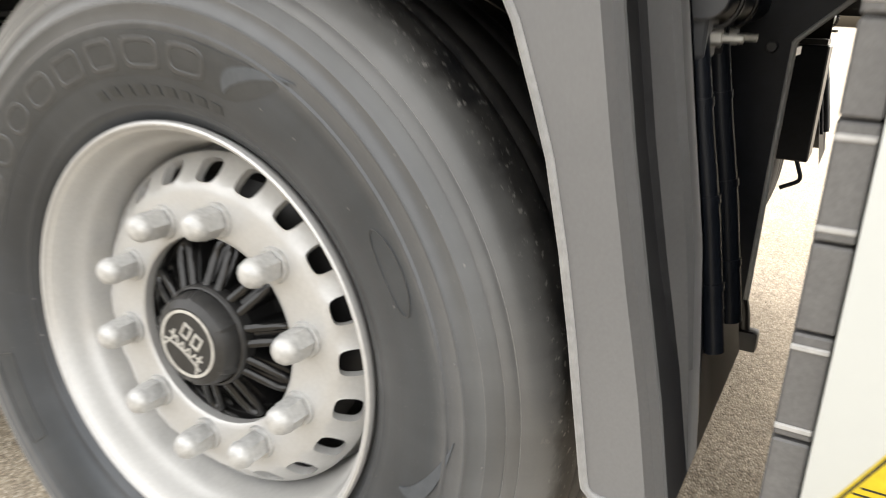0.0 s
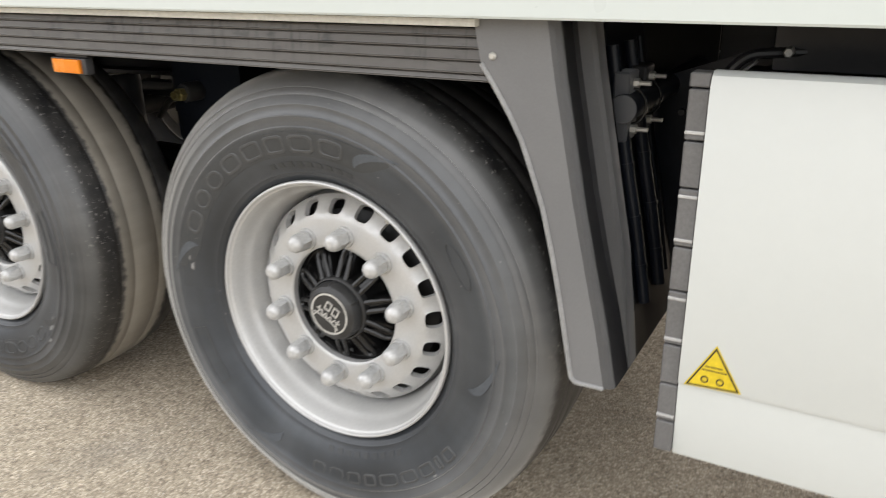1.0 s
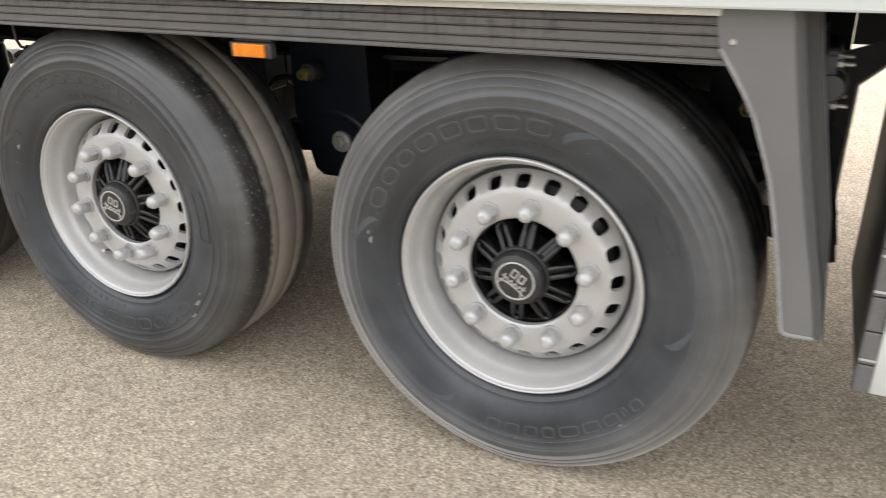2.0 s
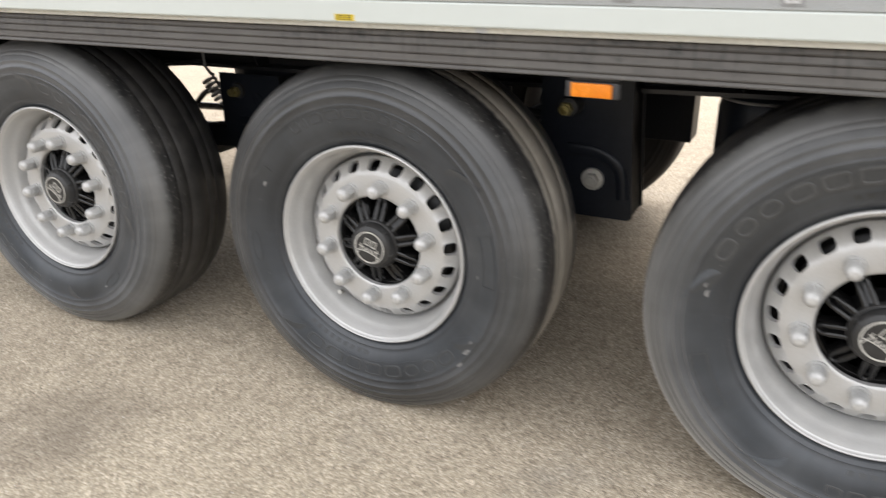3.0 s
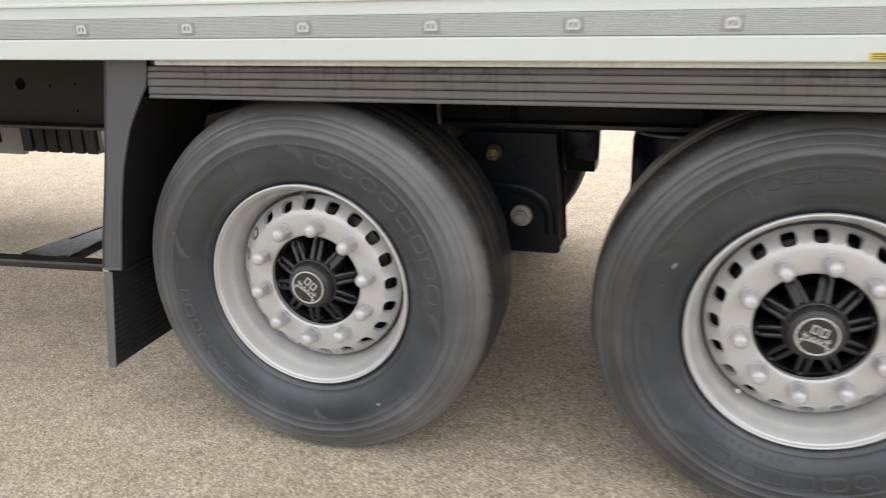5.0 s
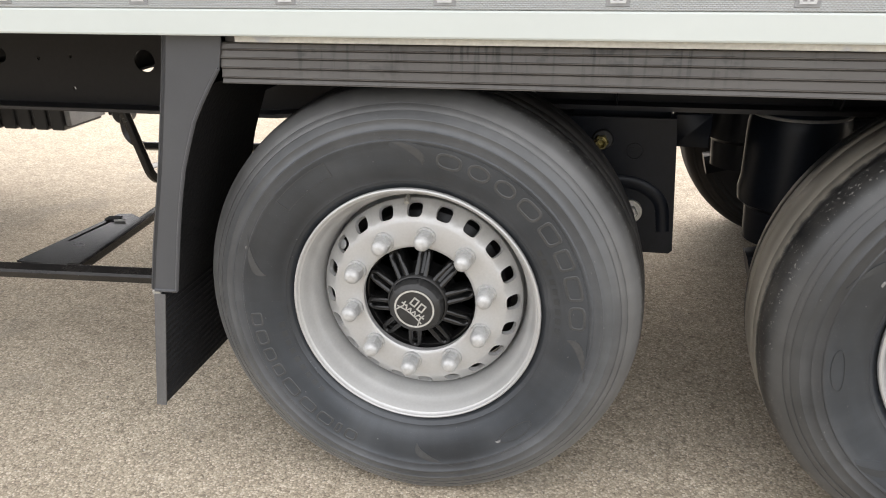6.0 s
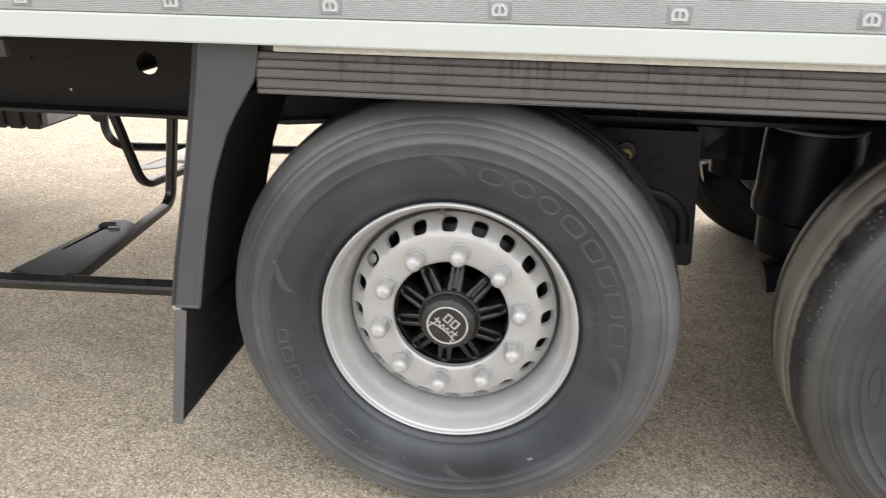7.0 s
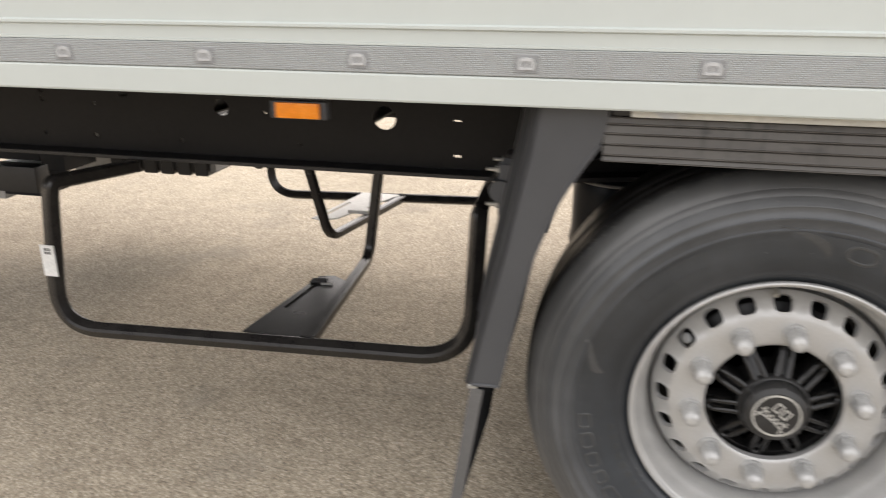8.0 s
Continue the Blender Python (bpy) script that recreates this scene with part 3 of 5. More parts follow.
def emblem_mesh(lean):
    """A ring, a curved line, a zigzag and two small frames, standing proud of the cap."""
    bm = bmesh.new()
    y0, y1 = -0.0032, -0.0044
    lathe(bm, [(0.0445, y0), (0.0445, y1), (0.0485, y1), (0.0485, y0)], 48)
    turn = Matrix.Rotation(radians(lean), 4, "Y")

    def bar(x0, z0, x1, z1, w):
        d = Vector((x1 - x0, 0, z1 - z0)).normalized() * w / 2
        nrm = Vector((-d.z, 0, d.x))
        a, b = Vector((x0, 0, z0)), Vector((x1, 0, z1))
        vs = []
        for y in (y0, y1):
            vs.append([bm.verts.new(turn @ (p + Vector((0, y, 0)))) for p in (a - nrm, b - nrm, b + nrm, a + nrm)])
        bm.faces.new(vs[1])
        for k in range(4):
            j = (k + 1) % 4
            bm.faces.new((vs[0][k], vs[0][j], vs[1][j], vs[1][k]))

    # two small upright frames
    for cx, cz in ((-0.010, 0.0150), (0.0115, 0.0140)):
        for x0, z0, x1, z1 in ((-0.0065, -0.011, -0.0065, 0.011), (-0.008, 0.0095, 0.008, 0.0095), (-0.008, -0.0095, 0.008, -0.0095), (0.0065, 0.011, 0.0065, -0.011)):
            bar(cx + x0, cz + z0, cx + x1, cz + z1, 0.0034)
    # zigzag with a short tick at each end
    zig = [(-0.0200, -0.002), (-0.0130, -0.016), (-0.0070, -0.003), (-0.0005, -0.016), (0.0060, -0.003), (0.0125, -0.016), (0.0190, -0.002)]
    for (x0, z0), (x1, z1) in zip(zig, zig[1:]):
        bar(x0, z0, x1, z1, 0.0028)
    for sx in (-1, 1):
        bar(sx * 0.0280, 0.003, sx * 0.0250, -0.013, 0.0030)
        bar(sx * 0.0330, -0.005, sx * 0.0200, -0.006, 0.0028)
        bar(sx * 0.0262, -0.012, sx * 0.0330, -0.031, 0.0028)
    arc = [(-0.036 + 0.009 * k, -0.0200 - 0.0050 * (1 - ((k - 4) / 4) ** 2) * -1) for k in range(9)]
    for (x0, z0), (x1, z1) in zip(arc, arc[1:]):
        bar(x0, z0, x1, z1, 0.0026)
    return bm


SIDE = [(0.316, -0.0085), (0.3215, -0.0115), (0.330, -0.0165), (0.352, -0.027), (0.368, -0.0315), (0.395, -0.0365), (0.4105, -0.0376), (0.4172, -0.0366), (0.434, -0.0372), (0.4395, -0.035), (0.4575, -0.0312), (0.4628, -0.0284), (0.476, -0.0232)]


def side_y(r):
    """The sidewall's y at a radius."""
    for (r0, y0), (r1, y1) in zip(SIDE, SIDE[1:]):
        if r <= r1:
            return y0 + (y1 - y0) * (r - r0) / (r1 - r0)
    return SIDE[-1][1]


def arc_patch(bm, a0, a1, r0, r1, h, na=6, nr=3, taper0=0.0, taper1=0.0):
    """A slab that lies on the sidewall between two angles (degrees) and two radii."""
    top = []
    for i in range(na + 1):
        f = i / na
        row = []
        for j in range(nr + 1):
            g = j / nr
            r = r0 + (r1 - r0) * g
            a = radians(a0 + (a1 - a0) * f + (taper0 * (1 - f) + taper1 * f) * (g - 0.5))
            row.append(bm.verts.new((r * math.cos(a), side_y(r) - h, r * math.sin(a))))
        top.append(row)
    rim = top[0] + [row[-1] for row in top[1:]] + top[-1][-2::-1] + [row[0] for row in top[-2:0:-1]]
    low = [bm.verts.new((v.co.x, v.co.y + h + 0.0006, v.co.z)) for v in rim]
    for i in range(na):
        for j in range(nr):
            bm.faces.new((top[i][j], top[i + 1][j], top[i + 1][j + 1], top[i][j + 1]))
    for k in range(len(rim)):
        j = (k + 1) % len(rim)
        bm.faces.new((rim[k], rim[j], low[j], low[k]))


def frame_patch(bm, a0, a1, r0, r1, h, w):
    """An outlined block: four thin slabs round a plain field."""
    dw = math.degrees(w / ((r0 + r1) / 2))
    arc_patch(bm, a0, a1, r1 - w, r1, h, 4, 1)
    arc_patch(bm, a0, a1, r0, r0 + w, h, 4, 1)
    arc_patch(bm, a0, a0 + dw, r0 + w, r1 - w, h, 1, 2)
    arc_patch(bm, a1 - dw, a1, r0 + w, r1 - w, h, 1, 2)


def outline_patch(bm, mid, half, rc, hr, h, w, sq):
    """A thin raised line round a rounded block; sq is how square the block is."""
    rings = []
    n = 28
    for lift, f in ((-0.0006, 0.0), (h, 0.25), (h, 0.75), (-0.0006, 1.0)):
        row = []
        for k in range(n):
            t = 2 * math.pi * k / n
            c, s = math.cos(t), math.sin(t)
            m = (abs(c) ** sq + abs(s) ** sq) ** (-1 / sq)
            r = rc + s * m * (hr - w * f)
            a = radians(mid) + c * m * (radians(half) - w * f / rc)
            row.append(bm.verts.new((r * math.cos(a), side_y(r) - lift, r * math.sin(a))))
        rings.append(row)
    for p, q in zip(rings, rings[1:]):
        for k in range(n):
            j = (k + 1) % n
            bm.faces.new((p[k], p[j], q[j], q[k]))


def swoosh_patch(bm, mid, s, h):
    """A raised curved blade that widens outwards and ends in a hooked point."""
    top, rim = [], []
    n = 10
    for i in range(n + 1):
        f = i / n
        r = 0.362 + 0.062 * f
        lead = 13.0 * f ** 2.2
        wide = 0.25 + 5.0 * math.sin(math.pi * f ** 1.3) * (1 - 0.25 * f)
        row = []
        for j in range(4):
            a = radians(mid + s * (lead + wide * (j / 3 - 0.5)))
            row.append(bm.verts.new((r * math.cos(a), side_y(r) - h, r * math.sin(a))))
        top.append(row)
    for p, q in zip(top, top[1:]):
        for j in range(3):
            bm.faces.new((p[j], p[j + 1], q[j + 1], q[j]))
    rim = top[0] + [row[-1] for row in top[1:]] + top[-1][-2::-1] + [row[0] for row in top[-2:0:-1]]
    low = [bm.verts.new((v.co.x, v.co.y + h + 0.0006, v.co.z)) for v in rim]
    for k in range(len(rim)):
        j = (k + 1) % len(rim)
        bm.faces.new((rim[k], rim[j], low[j], low[k]))


def panel_patch(bm, mid, half, h):
    """A smooth raised panel under a row of blocks, drawn out to a flick at each end."""
    n, m = 40, 5
    top = []
    for i in range(n + 1):
        u = -1 + 2 * i / n
        e = max(0.0, (abs(u) - 0.80) / 0.20)
        r0, r1 = 0.3555 + 0.0600 * e ** 1.7, 0.4065 + 0.0125 * e
        a = radians(mid + u * half)
        top.append([bm.verts.new((r * math.cos(a), side_y(r) - h, r * math.sin(a))) for r in (r0 + (r1 - r0) * j / m for j in range(m + 1))])
    for p, q in zip(top, top[1:]):
        for j in range(m):
            bm.faces.new((p[j], q[j], q[j + 1], p[j + 1]))
    rim = top[0] + [row[-1] for row in top[1:]] + top[-1][-2::-1] + [row[0] for row in top[-2:0:-1]]
    low = [bm.verts.new((v.co.x, v.co.y + h + 0.0006, v.co.z)) for v in rim]
    for k in range(len(rim)):
        j = (k + 1) % len(rim)
        bm.faces.new((rim[k], rim[j], low[j], low[k]))


def mesh_only(bm, mat, sharp=35):
    ob = part("wheel_part", bm, mat, None, "", sharp)
    me = ob.data
    bpy.data.objects.remove(ob)
    return me


NUT_ME = mesh_only(nut_mesh(), NUT)
RIB_ME = mesh_only(rib_mesh(), BLACK_CAST, 45)


def shared(name, me, parent, m=None, label=""):
    o = new(name, me)
    o.parent = parent
    if m is not None:
        o.matrix_basis = m
    if label:
        o["label"] = label
    return o


def build_wheel(x, nut_turn, brand, lean, scuffs, valve, rubber, panel, mark, flash):
    """One wheel; brand is the angle at which the long row of raised blocks is centred, lean the emblem's turn."""
    w = holder("wheel", trailer, pose(x, 0, HUB_Z))
    w["label"] = "silver steel wheel with a dusty black truck tyre"
    part("tyre", tyre_mesh(), rubber, w, "dusty black rubber tyre", 50)
    part("rim", rim_mesh(), SILVER, w, "silver painted steel rim", 25)
    part("wheel_disc", disc_mesh(), SILVER, w, "silver disc with a ring of hand holes", 40).matrix_basis = Matrix.Rotation(radians(-nut_turn), 4, "Y")
    part("hub", hub_mesh(), BLACK_CAST, w, "black cast hub with paired ribs").matrix_basis = Matrix.Rotation(radians(-nut_turn), 4, "Y")
    part("hub_cap", cap_mesh(), BLACK_CAP, w, "black hub cap", 25).matrix_basis = Matrix.Rotation(radians(lean), 4, "Y")
    part("cap_emblem", emblem_mesh(lean), EMBLEM, w, "pale round emblem")
    for k in range(10):
        shared("hub_rib", RIB_ME, w, Matrix.Rotation(radians(-nut_turn - 36 * k), 4, "Y"))
    for k in range(10):
        a = radians(nut_turn + 36 * k)
        shared("wheel_nut", NUT_ME, w, Matrix.Translation((0.1675 * math.cos(a), 0.0435, 0.1675 * math.sin(a))) @ Matrix.Rotation(radians(-nut_turn - 36 * k + 17 * k), 4, "Y"))
    # smooth panel with a row of raised outlines on it
    b = bmesh.new()
    panel_patch(b, brand, 57, 0.0007)
    part("raised_panel", b, panel, w, "smooth darker band of rubber")
    a = brand + 41.5
    for wd, sq in (((10.5, 2.6), (9.5, 2.2), (9.5, 2.2), (10.5, 3.4), (10.0, 6.0), (9.5, 7.0), (11.0, 5.0), (10.5, 4.0))):
        b = bmesh.new()
        mid, half = a - wd / 2, wd / 2 - 0.7
        outline_patch(b, mid, half, 0.3810, 0.0205, 0.0019, 0.0088, sq)
        part("raised_block", b, mark, w)
        a -= wd + 0.25
    a = brand + 180 - 36
    for k, wd in enumerate((6.5, 7.0, 6.5, 6.0, 9.0, 8.0, 7.5, 3.5, 6.0)):
        b = bmesh.new()
        outline_patch(b, a + wd / 2, wd / 2 - 0.5, 0.3910, 0.0150, 0.0014, 0.0060, 5.0)
        part("raised_block", b, mark, w)
        a += wd + 0.5
    for c, s in ((brand + 45, 1), (brand - 45, -1), (brand + 180 + 51, 1), (brand + 180 - 51, -1)):
        b = bmesh.new()
        swoosh_patch(b, c, s, 0.0015)
        part("raised_flash", b, flash, w)
    for a0, a1, r0, r1 in ((78, 100, 0.3680, 0.4040),):
        b = bmesh.new()
        frame_patch(b, brand + a0, brand + a1, r0, r1, 0.0014, 0.0016)
        part("raised_frame", b, mark, w)
    b = bmesh.new()
    outline_patch(b, brand - 89, 7.5, 0.3850, 0.0150, 0.0014, 0.0018, 2.0)
    part("raised_frame", b, mark, w)
    for k in range(9):
        for a0 in (-44, 150):
            b = bmesh.new()
            arc_patch(b, brand + a0 + k * 4.2, brand + a0 + 2.4 + k * 4.2, 0.331, 0.343, 0.0010, 2, 1)
            part("raised_dash", b, RUBBER_MARK, w)
    # pale scuffs on the rubber
    for ang, r, s in scuffs:
        b = bmesh.new()
        da = math.degrees(s / r)
        arc_patch(b, ang - da, ang + da, r - s * 0.45, r + s * 0.45, 0.0014, 3, 2, da * 0.8, -da * 0.6)
        part("chalky_scuff", b, CHALK, w)
    # crumbs of dust along the bead and the outer ridges
    b = bmesh.new()
    rnd = random.Random(int(brand) + 7)
    for k in range(42):
        r = rnd.choice((0.3175, 0.3195, 0.372, 0.43, 0.442, 0.456, 0.468)) + rnd.uniform(-0.003, 0.003)
        c, d = rnd.uniform(0, 360), rnd.uniform(0.06, 0.20)
        arc_patch(b, c - d, c + d, r - 0.0007, r + rnd.uniform(0.0002, 0.0011), 0.0011, 1, 1, d, -d)
    tagged(part("dust_crumbs", b, CHALK, w, "pale crumbs of dust on the rubber"), kind="stuff")
    # valve stem between two hand holes
    b = bmesh.new()
    va = radians(valve)
    p = Vector((0.262 * math.cos(va), 0.085, 0.262 * math.sin(va)))
    q = Vector((0.246 * math.cos(va), 0.052, 0.246 * math.sin(va)))
    sweep(b, [p, p.lerp(q, 0.5), q], 0.0048, 8)
    sweep(b, [p.lerp(q, 0.65), p.lerp(q, 0.98)], 0.0062, 8)
    part("valve_stem", b, STEEL, w, "steel valve stem")
    return w


wheels = [
    build_wheel(AXLES[0], 11.5, 117.5, 30, ((171.5, 0.374, 0.008), (168.5, 0.382, 0.005), (-47, 0.41, 0.004)), 60, RUBBER[0], RUBBER_MARK, RUBBER_EDGE, RUBBER_FLASH),
    build_wheel(AXLES[1], 11.5, -84, 16, ((154.5, 0.366, 0.007), (-3, 0.35, 0.004), (-37, 0.405, 0.012), (-44, 0.418, 0.010), (-33, 0.397, 0.007)), 232, RUBBER[1], RUBBER[1], RUBBER_MARK, RUBBER_MARK),
    build_wheel(AXLES[2], 11.0, 39.7, 38, ((-57, 0.386, 0.006), (160, 0.42, 0.003)), 96, RUBBER[2], RUBBER[2], RUBBER_EDGE, RUBBER_EDGE),
]
# one hand hole of the third wheel is plugged
b = bmesh.new()
bmesh.ops.create_uvsphere(b, u_segments=16, v_segments=8, radius=1.0)
a = radians(146)
turn = Matrix.Rotation(-a, 4, "Y") @ Matrix.Translation((0.2275, 0.0610, 0)) @ Matrix.Rotation(radians(45), 4, "Z") @ Matrix.Diagonal((0.0128, 0.0030, 0.0112, 1))
bmesh.ops.transform(b, matrix=turn, verts=b.verts[:])
part("hole_plug", b, ALU_DARK, wheels[2], "dull grey plug in a hand hole")
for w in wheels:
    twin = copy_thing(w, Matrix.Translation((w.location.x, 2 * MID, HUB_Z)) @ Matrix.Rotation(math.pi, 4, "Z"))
    # the far tyres take the rubber with painted shade
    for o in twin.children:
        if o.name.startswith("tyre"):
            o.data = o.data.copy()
            o.data.materials[0] = RUBBER_SHADED

# side walls, roof and floor of the body
b = bmesh.new()
SKIN = -0.100
prof = [(SKIN, 1.1445), (SKIN - 0.002, 1.148), (SKIN - 0.002, 1.193), (SKIN, 1.1965), (SKIN + 0.004, 1.1970), (SKIN + 0.004, 1.2475), (SKIN, 1.2480), (SKIN, 1.2525), (SKIN + 0.002, 1.2530),
        (SKIN + 0.002, 1.276), (SKIN - 0.004, 1.279), (SKIN - 0.004, 1.284), (SKIN + 0.002, 1.287), (SKIN + 0.002, 3.95), (0.0, 3.95), (0.0, 1.1445)]
extrude_x(b, prof, REAR, FRONT)
part("side_wall", b, WHITE, trailer, "glossy white insulated side wall", 20)
b = bmesh.new()
box(b, REAR, FRONT, 2 * MID, 2 * MID + 0.10, 1.1445, 3.95)
part("side_wall", b, WHITE, trailer)
b = bmesh.new()
box(b, REAR, FRONT, 0.004, 2 * MID - 0.004, 1.1448, 1.24)
part("body_floor", b, CHASSIS, trailer, "dark floor of the body")
b = bmesh.new()
box(b, REAR, FRONT, 0.004, 2 * MID - 0.004, 3.85, 3.948)
part("body_roof", b, WHITE, trailer)
for x0, x1 in ((REAR, REAR + 0.08), (FRONT - 0.08, FRONT)):
    b = bmesh.new()
    box(b, x0, x1, 0.004, 2 * MID - 0.004, 1.244, 3.846)
    part("end_wall", b, WHITE, trailer)

# ribbed aluminium lashing strip with recessed rings
b = bmesh.new()
prof = [(SKIN + 0.0035, 1.1975)]
n = 14
for k in range(n):
    z0 = 1.1985 + 0.0480 * k / n
    dz = 0.0480 / n
    prof += [(SKIN - 0.0010, z0), (SKIN - 0.0021, z0 + dz * 0.3), (SKIN - 0.0021, z0 + dz * 0.65), (SKIN - 0.0010, z0 + dz * 0.9)]
prof += [(SKIN + 0.0035, 1.2470)]
extrude_x(b, prof, REAR, FRONT)
part("lashing_strip", b, ALU, trailer, "ribbed grey aluminium strip", 20)
ring_x = [0.062 + 0.3180 * k for k in range(-22, 17)]


def lashing_ring_meshes():
    b = bmesh.new()
    box(b, -0.0215, 0.0215, SKIN - 0.0030, SKIN + 0.001, -0.0165, 0.0165, 0.0012, 1)
    plate_me = part("recess_plate", b, ALU_DARK)
    b = bmesh.new()
    outer = [(-0.0135, -0.0105), (0.0135, -0.0105), (0.0150, 0.0015), (0.0115, 0.0085), (0.0045, 0.0115), (-0.0045, 0.0115), (-0.0115, 0.0085), (-0.0150, 0.0015)]
    holes = [[(s * 0.0022, -0.0062), (s * 0.0088, -0.0062), (s * 0.0092, 0.0010), (s * 0.0062, 0.0050), (s * 0.0022, 0.0058)] for s in (-1, 1)]
    plate(b, outer, SKIN - 0.0058, SKIN - 0.0028, holes)
    ring_ob = part("lashing_ring", b, ALU_RING)
    out = plate_me.data, ring_ob.data
    bpy.data.objects.remove(plate_me)
    bpy.data.objects.remove(ring_ob)
    return out


plate_me, ring_me = lashing_ring_meshes()
for x in ring_x:
    p = shared("recess_plate", plate_me, trailer, Matrix.Translation((x, 0, 1.2215)))
    shared("lashing_ring", ring_me, p)

# cream seal and ribbed rail over the wheels
RAIL_Y = -0.058
b = bmesh.new()
box(b, -1.655, 1.690, RAIL_Y - 0.022, 0.0, 1.1300, 1.1425, 0.002)
part("cream_seal", b, CREAM, trailer, "cream rubber seal under the wall")
b = bmesh.new()
box(b, -1.690, 1.715, RAIL_Y + 0.006, 0.0, 1.1275, 1.1440, 0.001)
part("seal_backing", b, CHASSIS, trailer)
b = bmesh.new()
zt, zb = 1.1270, 1.0420
lines = [1.0, 0.83, 0.62, 0.385, 0.145, 0.0]
prof = []
for a, c in zip(lines, lines[1:]):
    za, zc = zb + (zt - zb) * a, zb + (zt - zb) * c
    prof += [(RAIL_Y + 0.0035, za - 0.0008), (RAIL_Y + 0.0012, za - 0.0030), (RAIL_Y + 0.0002, (za + zc) / 2), (RAIL_Y - 0.0012, zc + 0.0030), (RAIL_Y - 0.0032, zc + 0.0018), (RAIL_Y - 0.0032, zc + 0.0006)]
prof += [(RAIL_Y + 0.050, zb), (RAIL_Y + 0.050, zt - 0.001)]
extrude_x(b, prof, -1.702, 1.720)
part("side_rail", b, RAIL, trailer, "ribbed dark grey rail with water stains", 15)

# chassis beams with holes, flanges, cross members
BEAM_Y = 0.695
KNEE = -1.9          # in front of this the beam's lower edge rises


BEND, LEVEL = -1.2, -0.35    # level between these, then rising a little


def beam_foot(x):
    return 0.812 + 0.0829 * max(0.0, min(x, BEND) - KNEE) + 0.0200 * max(0.0, x - LEVEL)


beam_holes = [ring_points(-2.365, 0.970, 0.0360), ring_points(-2.903, 0.981, 0.026), ring_points(-3.556, 1.018, 0.013, 14), ring_points(-3.556, 0.986, 0.009, 12), ring_points(-2.755, 0.972, 0.0065, 10), ring_points(-2.632, 0.981, 0.0065, 10),
              ring_points(-2.640, 0.876, 0.0065, 10), ring_points(-3.36, 0.978, 0.007, 10), [(-3.268, 1.006), (-3.258, 1.002), (-3.236, 1.002), (-3.226, 1.007), (-3.230, 1.014), (-3.262, 1.015)], [(-2.150, 0.968), (-2.128, 0.968), (-2.128, 0.977), (-2.150, 0.977)], [(-2.150, 0.860), (-2.128, 0.860), (-2.128, 0.869), (-2.150, 0.869)], ring_points(-3.053, 0.870, 0.008, 10), ring_points(-3.370, 0.872, 0.008, 10), ring_points(-3.562, 0.873, 0.008, 10)]
for f, y in ((1, BEAM_Y), (-1, 2 * MID - BEAM_Y)):
    b = bmesh.new()
    plate(b, [(REAR, 0.826), (KNEE, 0.826), (BEND, beam_foot(BEND) + 0.014), (LEVEL, beam_foot(LEVEL) + 0.014), (BOGIE, beam_foot(BOGIE) + 0.014), (BOGIE, 1.136), (REAR, 1.136)], y, y + 0.008, beam_holes)
    part("beam_web", b, BEAM, trailer, "dark chassis beam with round holes")
    b = bmesh.new()
    box(b, REAR, BOGIE, y - 0.066, y + 0.074, 1.1365, 1.1442, 0.002, 1)
    part("beam_flange", b, CHASSIS, trailer)
    b = bmesh.new()
    box(b, REAR, KNEE, y - 0.066, y + 0.074, 0.812, 0.825, 0.002, 1)
    part("beam_flange", b, CHASSIS, trailer)
    b = bmesh.new()
    plate(b, [(KNEE, 0.812), (BEND, beam_foot(BEND)), (LEVEL, beam_foot(LEVEL)), (BOGIE, beam_foot(BOGIE)), (BOGIE, beam_foot(BOGIE) + 0.013), (LEVEL, beam_foot(LEVEL) + 0.013), (BEND, beam_foot(BEND) + 0.013), (KNEE, 0.825)], y - 0.066, y + 0.074)
    part("beam_flange", b, CHASSIS, trailer)
    # slimmer beam behind the bogie
    b = bmesh.new()
    plate(b, [(BOGIE + 0.002, 0.990), (FRONT, 0.990), (FRONT, 1.136), (BOGIE + 0.002, 1.136)], y + 0.010, y + 0.018)
    part("beam_web", b, CHASSIS, trailer, "slim dark chassis beam")
for k in range(11):
    x = -4.25 + 0.59 * k
    b = bmesh.new()
    box(b, x - 0.003, x + 0.003, BEAM_Y + 0.012, 2 * MID - BEAM_Y - 0.004, 0.93, 1.130)
    box(b, x - 0.03, x + 0.03, BEAM_Y + 0.012, 2 * MID - BEAM_Y - 0.004, 0.922, 0.930)
    part("cross_member", b, CHASSIS, trailer, "black cross member")
for k in range(6):
    x = -1.45 + 0.585 * k
    b = bmesh.new()
    pr = [(BEAM_Y - 0.002, beam_foot(x) + 0.016), (BEAM_Y - 0.064, beam_foot(x) + 0.016), (BEAM_Y - 0.10, 0.95), (0.06, 1.070), (0.06, 1.140), (BEAM_Y - 0.002, 1.134)]
    extrude_x(b, pr, x - 0.003, x + 0.003)
    part("outrigger", b, CHASSIS, trailer, "black outrigger plate")

